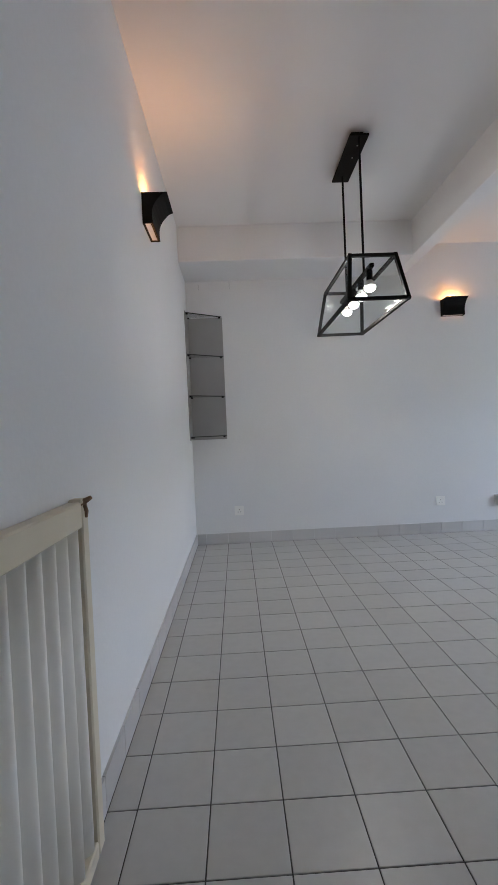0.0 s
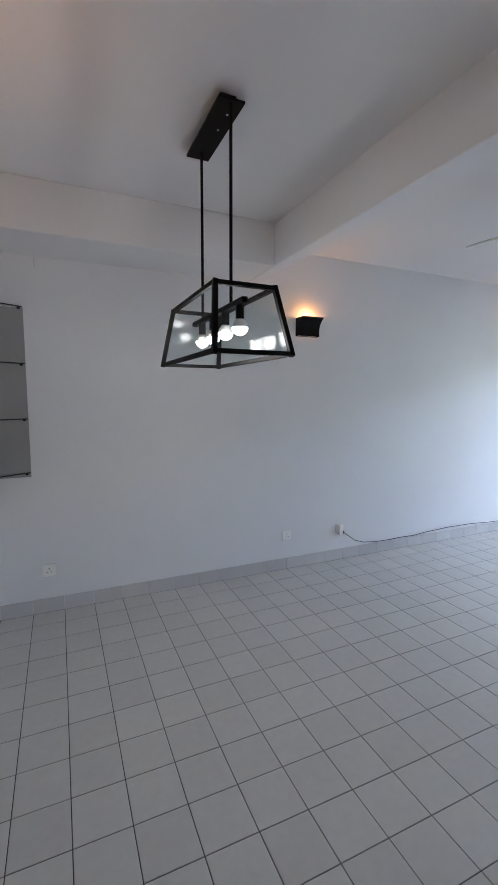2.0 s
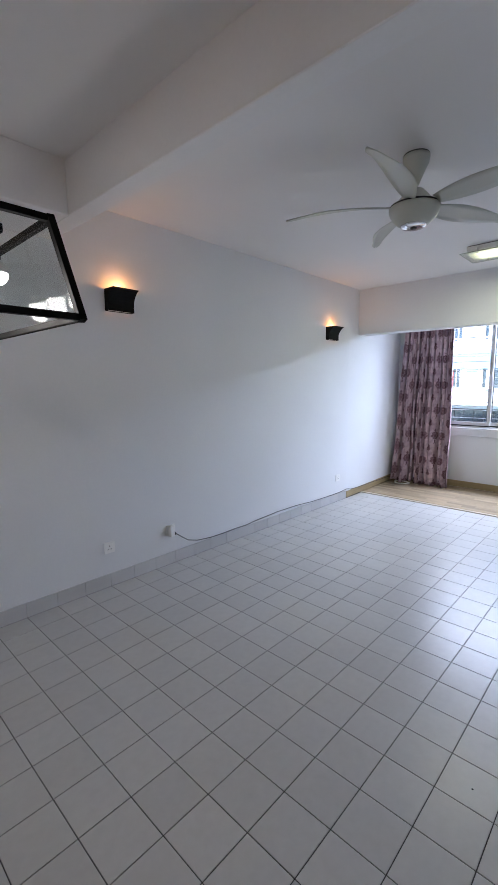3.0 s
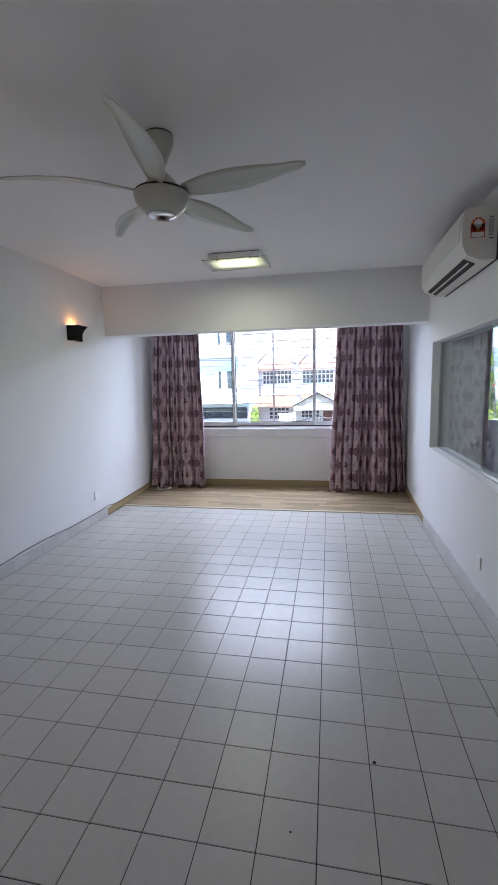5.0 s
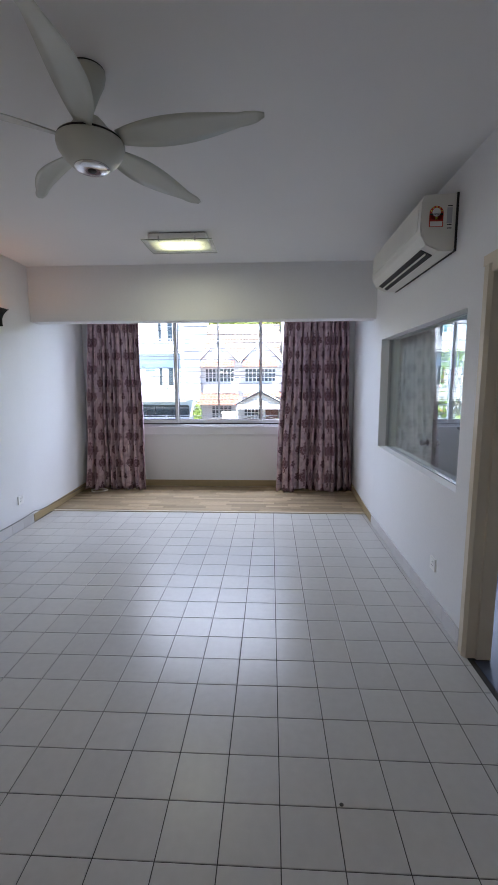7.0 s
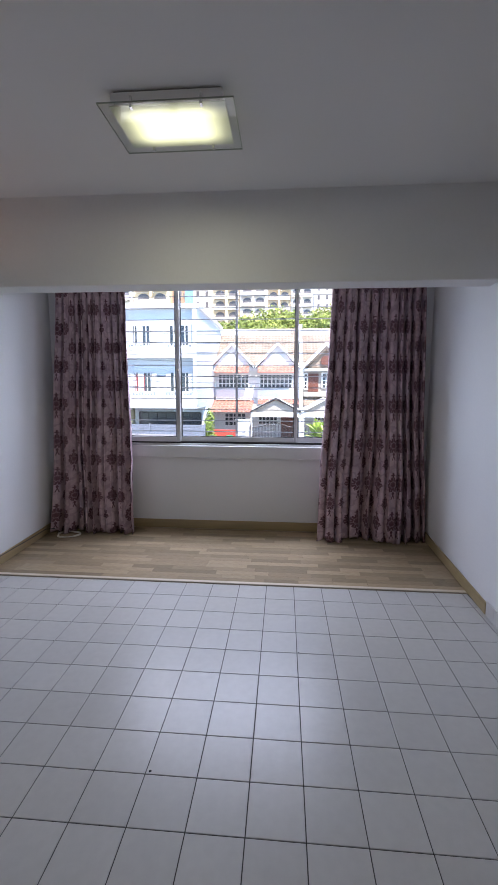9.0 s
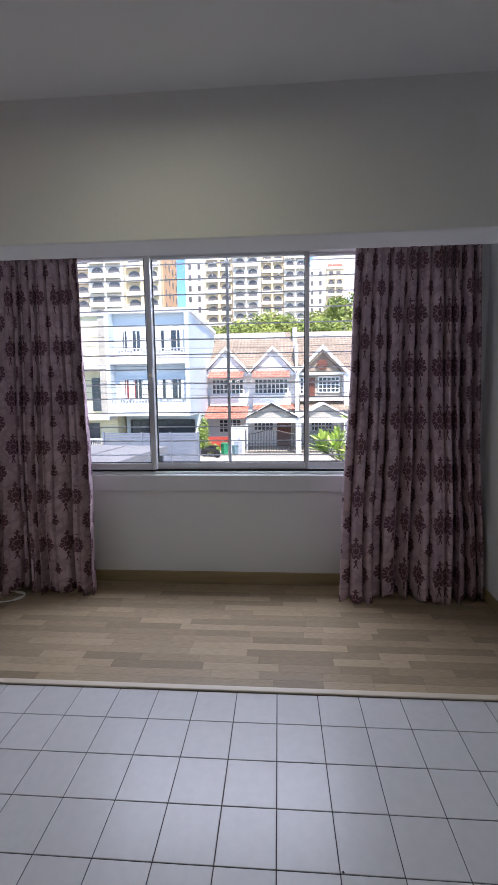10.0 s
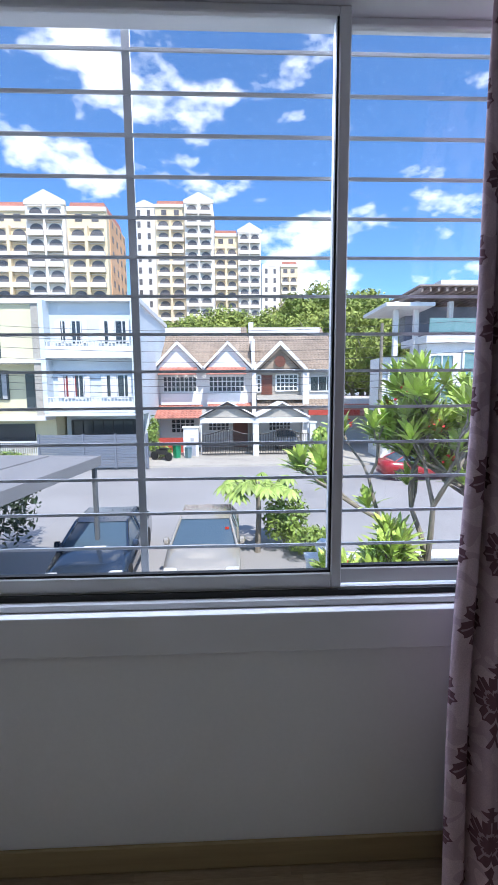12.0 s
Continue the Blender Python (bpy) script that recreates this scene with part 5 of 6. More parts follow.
def modern_house():
    h = thing("modern_house", (0, 0, 0), "white modern house with teal windows and a glass balcony", "house")
    x = 35.0
    sl = lambda nm, m, *b, label="": slab(nm, m, *b, parent=h, label=label, kind="")
    sl("wall", WHITEH, (x + 1.5, x + 4, -20, -8.6, G + 0.1, 3.6), (x - 0.5, x + 2, -22, -10.6, G + 0.1, 4.3))
    sl("deck", WHITEH, (x - 0.9, x + 3, -22, -10.4, 4.3, 4.75), label="white balcony edge")
    grid_window(h, x + 1.38, -10.3, -9.0, 0.8, 3.2, 3, 2, WHITEH, TEALGL)
    grid_window(h, x - 0.62, -12.3, -10.8, 0.6, 3.6, 2, 2, WHITEH, TEALGL)
    grid_window(h, x - 0.62, -17.5, -12.9, 2.1, 3.8, 5, 1, WHITEH, TEALGL)
    g = bx("balustrade", TEALGL, h, x - 0.8, x - 0.76, -22, -10.6, 4.75, 5.75, "tinted glass balustrade")
    for y in (-9.1, -10.4, -12.6, -15.5, -19):
        bx("column", WHITEH, h, x + 0.6, x + 0.9, y - 0.14, y + 0.14, 3.6 if y > -10.5 else 4.75, 7.0)
    sl("canopy", WHITEH, (x - 0.6, x + 4, -11.0, -8.0, 6.5, 6.72), label="flat white canopy")
    bm = bmesh.new()
    for k in range(22):
        y = -9.9 - 0.5 * k
        box(bm, x - 1.2, x + 5, y - 0.06, y + 0.06, 7.2 + 0.01 * k, 7.42 + 0.01 * k)
    box(bm, x - 1.3, x + 5, -21, -9.7, 7.5, 7.58)
    part("pergola", bm, PERGOLA, h, "dark slatted pergola roof")
    sl("back_wall", FENCE, (x + 3, x + 4, -21, -10.6, 4.75, 7.1))
    sl("parapet", WHITEH, (x + 3, x + 9, -20, -13.0, 7.6, 8.9), label="white upper storey")


modern_house()


# ---- towers ----
def tower(x, y0, z1, plan, floors, fh, side, lab):
    """Bays from the north end down: W white with paired arches and a gable, C cream with a red roof, P plain with slits."""
    t = thing("apartment_tower", (x, 0, 0), lab, "apartment building", "apartment towers beyond the trees")
    walls, cream, wins, bal, roofs, gab = (bmesh.new() for _ in range(6))
    y = y0
    for kind, w in plan:
        a, b = y - w, y
        y = a
        d = {"W": -1.2, "C": 0.0, "P": 0.6}[kind]
        top = z1 + {"W": 0.6, "C": 0.0, "P": 0.2}[kind]
        box(cream if kind == "C" else walls, d, 14, a, b, G, top)
        if kind == "W":
            prism(gab, [(a - 0.2, top), (b + 0.2, top), (b + 0.2, top + 0.7), ((a + b) / 2, top + 2.6), (a - 0.2, top + 0.7)], "x", d - 0.15, d + 0.5)
            prism(roofs, [(a, top + 0.2), (b, top + 0.2), ((a + b) / 2, top + 2.1)], "x", d + 0.5, 12)
        elif kind == "C":
            prism(roofs, [(a + 0.1, top), (b - 0.1, top), (b - 0.5, top + 1.7), (a + 0.5, top + 1.7)], "x", d + 0.5, 12)
            box(gab, d - 0.3, d + 0.45, a, b, top - 0.1, top + 0.7)
        else:
            prism(gab, [(a, top), (b, top), (b, top + 0.6), ((a + b) / 2, top + 1.8), (a, top + 0.6)], "x", d - 0.1, d + 0.6)
        for f in range(floors):
            z = top - fh * (f + 1)
            if kind == "P":
                for u in (0.25, 0.7):
                    box(wins, d - 0.05, d - 0.01, a + w * u, a + w * u + 0.8, z + 0.7, z + 2.2)
                continue
            if f == 0 and kind == "C":
                for u in (0.2, 0.62):
                    box(wins, d - 0.05, d - 0.01, a + w * u, a + w * u + 1.3, z + 0.9, z + 2.2)
                continue
            for c0, c1 in ((0.07, 0.45), (0.55, 0.93)):
                ya, yb = a + w * c0, a + w * c1
                n = 8
                arc = [(ya + (yb - ya) * k / n, z + 0.95 + (fh - 1.45) * math.sqrt(max(0.0, 1 - (2 * k / n - 1) ** 2))) for k in range(n + 1)]
                prism(wins, [(yb, z + 0.8), (ya, z + 0.8)] + arc, "x", d - 0.05, d - 0.01)
                prism(bal, [(ya - 0.12, z), (yb + 0.12, z), (yb + 0.12, z + 0.9), (ya - 0.12, z + 0.9)], "x", d - 0.85, d - 0.06)
                prism(bal, [(ya, z + fh - 0.35), (yb, z + fh - 0.35), (yb, z + fh - 0.25), (ya, z + fh - 0.25)], "x", d - 0.35, d - 0.06)
            if kind == "C":
                box(cream, d - 0.9, d, a + w * 0.46, a + w * 0.54, z, z + fh - 0.02)
            else:
                box(walls, d - 0.5, d, a + w * 0.47, a + w * 0.53, z, z + fh - 0.02)
    part("wall", walls, TOWERW, t)
    part("bay", cream, CREAMH, t, "cream projecting bays")
    part("windows", wins, TOWERGL, t, "dark windows and arched balconies", kind="stuff")
    part("balconies", bal, TOWERW, t, "pale balcony fronts", kind="stuff")
    part("roof", roofs, ROOFR, t, "red pitched roofs")
    part("parapet", gab, TOWERW, t, "white gabled parapets")
    bm = bmesh.new()
    box(bm, 1.6, 13.5, y - 0.15, y - 0.01, G, z1 - 0.4)
    sw = part("side_wall", bm, side, t)
    bm = bmesh.new()
    for f in range(floors):
        for q in (3, 6, 9, 12):
            box(bm, q, q + 0.9, y - 0.22, y - 0.16, z1 - fh * (f + 1) + 0.9, z1 - fh * (f + 1) + 2.1)
    part("side_windows", bm, TOWERGL, sw, kind="stuff")
    return t


tower(93, 60.0, 34.6, [("C", 7.2), ("W", 7.0), ("C", 7.2), ("W", 7.0), ("C", 7.2)], 11, 2.75, PEACH, "cream and white apartment tower with arched balconies and red roofs")
tower(125, 26.3, 48.2, [("P", 5.6), ("C", 7.6), ("W", 7.2)], 16, 2.85, TOWERW, "tall white apartment tower with arched balconies")
tower(131, 6.0, 43.2, [("C", 6.6), ("W", 6.2)], 14, 2.85, TOWERW, "cream stepped apartment tower beside a taller one")
tower(150, -8.5, 40.5, [("P", 6.0), ("C", 5.5)], 13, 2.85, TOWERW, "distant pale apartment tower above the trees")

# ---- trees and bushes ----
def leaf_cloud(name, m, parent, clumps, per, size, seed, flat=0.5, kind="stuff", label=""):
    """Many small leaves on the shells of uneven clumps, from arrays."""
    r = np.random.RandomState(seed)
    V, F = [], []
    base = 0
    for cx, cy, cz, rx, ry, rz in clumps:
        k = per
        d = r.normal(size=(k, 3))
        d /= np.linalg.norm(d, axis=1)[:, None]
        rad = r.uniform(0.55, 1.08, (k, 1))
        c = np.array([cx, cy, cz]) + d * rad * np.array([rx, ry, rz])
        nrm = d + r.normal(scale=flat, size=(k, 3))
        nrm /= np.linalg.norm(nrm, axis=1)[:, None]
        a = np.cross(nrm, r.normal(size=(k, 3)))
        a /= np.linalg.norm(a, axis=1)[:, None]
        b = np.cross(nrm, a)
        s = size * r.uniform(0.6, 1.4, (k, 1))
        v = np.stack([c - a * s, c - b * s * 0.45, c + a * s, c + b * s * 0.45], 1).reshape(-1, 3)
        V.append(v)
        F.append(base + np.arange(4 * k).reshape(-1, 4))
        base += 4 * k
    me = bpy.data.meshes.new(name)
    me.from_pydata(np.concatenate(V).tolist(), [], np.concatenate(F).tolist())
    me.materials.append(m)
    ob = new(name, me)
    ob.parent = parent
    return tagged(ob, label, kind=kind)


def round_tree(seed, m=LEAFA, height=12.0, spread=4.5, leaf=0.18, clumps=20, per=560, label="broad green tree with an uneven leafy crown", group="trees behind the houses"):
    r = random.Random(seed)
    t = thing("tree", (0, 0, 0), label, "tree", group)
    bm = bmesh.new()
    tube(bm, [(0, 0, 0), (0.1, 0.05, height * 0.3), (0, 0.2, height * 0.6)], 0.3, 8, 0.16)
    for k in range(6):
        a = k * 1.05
        tube(bm, [(0, 0.1, height * 0.4), (math.cos(a) * spread * 0.35, math.sin(a) * spread * 0.35, height * 0.6), (math.cos(a) * spread * 0.65, math.sin(a) * spread * 0.65, height * 0.75)], 0.12, 5, 0.04)
    part("trunk", bm, BARK, t, "grey-brown trunk and limbs")
    cl = []
    for k in range(clumps):
        a = r.uniform(0, 6.28)
        q = spread * math.sqrt(r.random()) * 0.8
        rr = r.uniform(0.24, 0.42) * spread
        cl.append((q * math.cos(a), q * math.sin(a), height * r.uniform(0.48, 0.92) - q * 0.25, rr, rr, rr * 0.75))
    leaf_cloud("crown", m, t, cl, per, leaf, seed, kind="")
    return t


protos = [round_tree(11), round_tree(12), round_tree(13)]
r = random.Random(5)
spots = []
for row, (x, zt) in enumerate(((62, 9.0), (72, 12.0), (84, 15.0))):
    y = 22.0
    while y > -60:
        spots.append((x + r.uniform(-3, 3), y, zt + r.uniform(-1.6, 1.8) + (3.0 if y < -6 else 0) - (2.5 if y > 8 else 0)))
        y -= r.uniform(4.2, 6.2)
for i, (x, y, top) in enumerate(spots):
    s = (top - G) / 12.0
    m = pose(x, y, G, 0, 0, r.uniform(0, 360)) @ Matrix.Diagonal((1, 1, 1, 1))
    p = protos[i % 3]
    p.scale = (max(1.0, s), max(1.0, s), s)
    if i < 3:
        p.matrix_basis = m @ Matrix.Diagonal((*p.scale, 1))
    else:
        q = copy_thing(p, m)
for i, (x, y, top) in enumerate(((50, -13, 9.2), (52, -18, 10.5), (54, -24, 11.5), (50.5, -10.5, 8.0), (56, -31, 12), (80, 50, 8), (78, 40, 7), (82, 32, 8))):
    s = (top - G) / 12.0
    p = protos[i % 3]
    p.scale = (max(0.8, s), max(0.8, s), s)
    copy_thing(p, pose(x, y, G, 0, 0, 77 * i))


def palm(at, h, label, seed=1, n=13, L=2.4):
    t = thing("palm_tree", at, label, "palm tree", "palms in front of the towers")
    bm = bmesh.new()
    tube(bm, [(0, 0, 0), (0.2, 0.1, h * 0.5), (0.1, 0, h)], 0.2, 8, 0.12)
    part("trunk", bm, BARK, t)
    r = random.Random(seed)
    bm = bmesh.new()
    for k in range(n):
        a = k * 2.4
        up = r.uniform(0.2, 1.0)
        prev = None
        for i in range(14):
            f = i / 13
            p = Vector((0.1 + math.cos(a) * L * f, math.sin(a) * L * f, h + L * (up * f - 1.1 * f * f)))
            side = Vector((-math.sin(a), math.cos(a), 0))
            for s in (1, -1):
                w = 0.75 * math.sin(math.pi * (0.08 + 0.9 * f)) + 0.05
                e = p + side * s * w + Vector((math.cos(a) * 0.25, math.sin(a) * 0.25, -0.35 * w))
                q = Vector((math.cos(a), math.sin(a), 0)) * 0.09
                v = [bm.verts.new(c) for c in (p - q, p + q, e)]
                bm.faces.new(v)
    part("fronds", bm, LEAFA, t, "drooping feathery fronds")


palm((56, 12.8, G), 12.0, "tall palm with drooping fronds", 1)
palm((57, 9.6, G), 11.2, "slender palm with a ragged crown", 2)
palm((60, 8.4, G), 11.6, "palm partly behind another", 3)


def long_leaf(bm, base, d, up, L, W, droop=0.35):
    d = Vector(d).normalized()
    side = d.cross(Vector(up)).normalized()
    nrm = side.cross(d)
    prev = None
    for i in range(6):
        f = i / 5
        w = W * (0.15 + 1.0 * math.sin(math.pi * min(0.97, f * 0.85 + 0.1)) ** 0.8) * (1 if f < 1 else 0.1)
        c = base + d * L * f + Vector((0, 0, -droop * L * f * f)) 
        cur = [bm.verts.new(c - side * w + nrm * 0.12 * w), bm.verts.new(c), bm.verts.new(c + side * w + nrm * 0.12 * w)]
        if prev:
            bm.faces.new((prev[0], cur[0], cur[1], prev[1]))
            bm.faces.new((prev[1], cur[1], cur[2], prev[2]))
        prev = cur


def frangipani(at, seed, stem=1.6):
    t = thing("frangipani_tree", at, "frangipani tree with long glossy leaves and red flowers", "tree", "frangipani trees below the windows")
    r = random.Random(seed)
    limbs, tips = bmesh.new(), []

    def grow(p, d, L, rad, depth):
        q = p + d * L * 0.5 + Vector((r.uniform(-0.04, 0.04), r.uniform(-0.04, 0.04), 0))
        e = p + d * L
        tube(limbs, [p, q, e], rad, 7, rad * 0.72)
        if depth == 0:
            tips.append((e, d))
            return
        if depth in (1, 2) and r.random() < 0.33:
            tips.append((q + Vector((r.uniform(-0.12, 0.12), r.uniform(-0.12, 0.12), 0.03)), d))
        for k in range(3 if depth > 2 else 2):
            a = r.uniform(0, 6.28)
            nd = (d + Vector((math.cos(a), math.sin(a), r.uniform(-0.05, 0.3))) * 0.55).normalized()
            grow(e, nd, L * r.uniform(0.62, 0.8), rad * 0.7, depth - 1)
    grow(Vector((0, 0, 0)), Vector((0.0, 0.05, 1)), stem, 0.085, 5)
    part("limbs", limbs, BARK, t, "grey forked limbs")
    lv = bmesh.new()
    fl = bmesh.new()
    for i, (e, d) in enumerate(tips):
        n = 15
        for k in range(n):
            a = 2.4 * k + i
            tilt = 0.2 + 0.95 * k / n
            dirv = Vector((math.cos(a) * tilt, math.sin(a) * tilt, 1.1 - tilt * 0.8)) + d * 0.3
            long_leaf(lv, e + Vector((0, 0, 0.02 - 0.05 * k / n)), dirv, (0.1, 0.2, 1), r.uniform(0.27, 0.42), r.uniform(0.024, 0.036), 0.22)
        if i % 14 == 0:
            for k in range(14):
                c = e + Vector((r.uniform(-0.09, 0.09), r.uniform(-0.09, 0.09), r.uniform(0.05, 0.18)))
                long_leaf(fl, c, (r.uniform(-1, 1), r.uniform(-1, 1), r.uniform(0, 1)), (0, 0.1, 1), 0.06, 0.022, 0)
    part("leaves", lv, LEAFB, t, "long glossy green leaves", kind="")
    part("flowers", fl, FLOWER, t, "clusters of red flowers")


frangipani((13.2, -1.75, G), 21, 1.58)
frangipani((12.5, -0.95, G), 9, 0.98)
frangipani((13.8, -3.2, G), 5, 1.7)


def papaya():
    t = thing("papaya_tree", (20.3, 0.62, G), "young papaya tree with broad drooping leaves", "tree")
    bm = bmesh.new()
    tube(bm, [(0, 0, 0), (0.03, -0.05, 1.1), (0, -0.02, 2.1)], 0.09, 8, 0.06)
    part("trunk", bm, BARK, t)
    r = random.Random(9)
    st_, lv = bmesh.new(), bmesh.new()
    for k in range(26):
        a = k * 2.4
        L = r.uniform(0.6, 1.15)
        up = r.uniform(-0.15, 0.6)
        e = Vector((math.cos(a) * L, math.sin(a) * L, 2.0 + up * L * 0.5))
        tube(st_, [(0, 0, 1.95), (e.x * 0.5, e.y * 0.5, 2.05 + up * 0.3), tuple(e)], 0.012, 4)
        for j in range(9):
            b = a + (j - 4) * 0.62
            long_leaf(lv, e, (math.cos(b), math.sin(b), -0.35), (0, 0.1, 1), 0.34, 0.06, 0.5)
    part("stalks", st_, LEAFP, t)
    part("leaves", lv, LEAFP, t, "broad fingered leaves")


papaya()


def bush(at, sz, m, lab, seed, leaf=0.07, n=900, group=""):
    t = thing("bush", at, lab, "bush", group)
    bm = bmesh.new()
    for k in range(5):
        tube(bm, [(0, 0, 0), (math.cos(k * 1.3) * sz[0] * 0.4, math.sin(k * 1.3) * sz[1] * 0.4, sz[2] * 0.6)], 0.025, 4, 0.01)
    part("stems", bm, BARK, t)
    r = random.Random(seed)
    cl = [(r.uniform(-0.5, 0.5) * sz[0], r.uniform(-0.5, 0.5) * sz[1], sz[2] * r.uniform(0.3, 0.75), sz[0] * 0.42, sz[1] * 0.42, sz[2] * 0.32) for _ in range(7)]
    leaf_cloud("leaves", m, t, cl, n // 7, leaf, seed, kind="")


bush((20.8, -0.25, G), (1.0, 0.9, 1.7), LEAFC, "bright green bush beside the parked car", 1, 0.08, 1500)
bush((19.8, -0.9, G), (0.8, 0.9, 1.0), LEAFC, "low yellow-green bush by the white wall", 2, 0.07, 1200)
bush((38.0, 6.7, G + 0.1), (0.8, 0.6, 3.0), LEAFC, "tall narrow potted plant by the gate pillar", 3, 0.1, 1200)
bush((37.3, 6.2, G + 0.1), (0.7, 0.9, 1.1), LEAFC, "green potted plants on the pavement", 4, 0.09, 900)
bush((37.5, -4.9, G + 0.1), (0.7, 0.9, 2.0), LEAFB, "spiky green plant beside a gate", 5, 0.2, 500)
bush((33.4, 15.0, G), (0.7, 2.4, 1.3), LEAFC, "pale bush in front of the yellow house", 6, 0.1, 1600)
bush((33.6, 11.8, G), (0.5, 1.4, 0.9), LEAFC, "low hedge in front of the slate fence", 7, 0.09, 900)
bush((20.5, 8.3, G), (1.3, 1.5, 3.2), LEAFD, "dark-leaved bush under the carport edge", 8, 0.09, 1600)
bush((36.6, -9.5, G), (1.2, 2.6, 2.6), LEAFC, "green shrubs along the road", 10, 0.15, 1500)
bush((33.0, -12.5, G), (1.2, 3.0, 2.2), LEAFC, "leafy shrubs in front of the modern house", 11, 0.15, 1500)


# ---- vehicles ----
def car(at, turn, paint, lab, grp="parked cars"):
    c = thing("car", at, lab, "car", grp, turn)
    # length along +x from the nose, width along y
    prof = [(0.05, 0.32), (0.0, 0.55), (0.1, 0.72), (0.55, 0.86), (1.15, 0.96), (1.95, 1.40), (2.4, 1.46), (3.1, 1.44), (3.85, 1.06), (4.4, 1.0), (4.5, 0.7), (4.45, 0.32)]
    low = [(0.05, 0.32), (0.0, 0.55), (0.1, 0.72), (0.55, 0.86), (1.15, 0.95), (3.85, 1.02), (4.4, 1.0), (4.5, 0.7), (4.45, 0.32)]
    bm = bmesh.new()
    ns = 9
    rings = []
    for k in range(ns):
        u = -1 + 2 * k / (ns - 1)
        y = 0.89 * u
        sh = abs(u) ** 4
        rings.append([bm.verts.new((p[0] + 0.22 * sh * (1 if p[0] < 2.2 else -1) * (1 if p[0] < 0.6 or p[0] > 4 else 0), y, p[1] - 0.06 * sh * (p[1] > 0.7))) for p in low])
    for a, b in zip(rings, rings[1:]):
        for i in range(len(low)):
            j = (i + 1) % len(low)
            bm.faces.new((a[i], b[i], b[j], a[j]))
    bm.faces.new(rings[0][::-1]); bm.faces.new(rings[-1])
    bmesh.ops.recalc_face_normals(bm, faces=bm.faces)
    body = part("body", bm, paint, c, smooth=True)
    cab = [(1.12, 0.93), (1.9, 1.38), (2.4, 1.46), (3.05, 1.43), (3.9, 0.98)]
    bm = bmesh.new()
    rings = []
    for u in (-1, -0.93, 0.93, 1):
        k = 0.86 if abs(u) == 1 else 0.80
        rings.append([bm.verts.new((x + 0.0, u * (0.84 - 0.22 * max(0, z - 0.95) / 0.5), z - (0.04 if abs(u) == 1 else 0))) for x, z in cab])
    for a, b in zip(rings, rings[1:]):
        for i in range(len(cab) - 1):
            bm.faces.new((a[i], b[i], b[i + 1], a[i + 1]))
    bm.faces.new(rings[0][::-1]); bm.faces.new(rings[-1])
    bmesh.ops.recalc_face_normals(bm, faces=bm.faces)
    g = part("cabin_glass", bm, CARGL, c, "tinted windscreen and side glass")
    bm = bmesh.new()
    prism(bm, [(1.86, 1.385), (2.4, 1.475), (3.05, 1.445), (3.2, 1.36), (3.1, 1.35), (2.4, 1.42), (1.92, 1.36)], "y", -0.63, 0.63)
    part("roof", bm, paint, c)
    for s in (1, -1):
        bm = bmesh.new()
        tube(bm, [(1.0, s * 0.83, 0.93), (1.88, s * 0.65, 1.40), (3.1, s * 0.65, 1.41), (3.9, s * 0.82, 0.98)], 0.035, 6)
        tube(bm, [(2.5, s * 0.66, 1.43), (2.52, s * 0.85, 0.95)], 0.03, 5)
        part("pillar", bm, paint, c)
        bm = bmesh.new()
        lathe(bm, [(0.02, s * 0.86), (0.1, s * 0.9), (0.09, s * 1.0), (0.02, s * 1.03)], 10, (1.35, 0, 0.98), "y")
        part("mirror", bm, paint, c)
        part("headlamp", bbox(0.03, 0.3, s * 0.7 - 0.15, s * 0.7 + 0.15, 0.6, 0.74, 0.03, 2), LAMPG, c, "clear headlamp")
        for x in (0.85, 3.6):
            bm = bmesh.new()
            lathe(bm, [(0.2, s * 0.7), (0.31, s * 0.7), (0.325, s * 0.74), (0.325, s * 0.87), (0.31, s * 0.9), (0.2, s * 0.9)], 24, (x, 0, 0.325), "y")
            w = part("wheel", bm, TYRE, c, "black tyre")
            bm = bmesh.new()
            lathe(bm, [(0.2, s * 0.86), (0.18, s * 0.89), (0.04, s * 0.885)], 14, (x, 0, 0.325), "y")
            part("rim", bm, CHROME, w)
    bm = bmesh.new()
    for k in range(5):
        box(bm, -0.02, 0.04, -0.42, 0.42, 0.52 + 0.035 * k, 0.535 + 0.035 * k)
    part("grille", bm, CHROME, c, "chrome slatted grille")
    bx("number_plate", DARK, c, -0.03, 0.0, -0.26, 0.26, 0.38, 0.48)
    bx("bumper_slot", DARK, c, -0.01, 0.05, -0.5, 0.5, 0.24, 0.31)
    bx("windscreen_sticker", RED, c, 1.55, 1.57, -0.62, -0.52, 1.19, 1.25) if paint is CARS else None
    return c


car((17.3, 2.05, G), 0, CARS, "champagne saloon car parked nose towards the window")
car((17.2, 4.65, G), 2, CARB, "dark blue car parked beside a grey carport post")
car((40.6, -2.9, G + 0.1), 90 - 90, CARW, "white car behind the iron gate")
car((39.2, 9.6, G + 0.1), 0, CARW, "white car behind the slate fence")
car((39.2, 11.9, G + 0.1), 0, CARB, "dark car in the shade of the blue house")
car((30.5, -10.9, G), 90, mat("red_car_paint", (0.35, 0.02, 0.02), 0.25, coat=0.6), "red car on the road, half hidden by leaves")


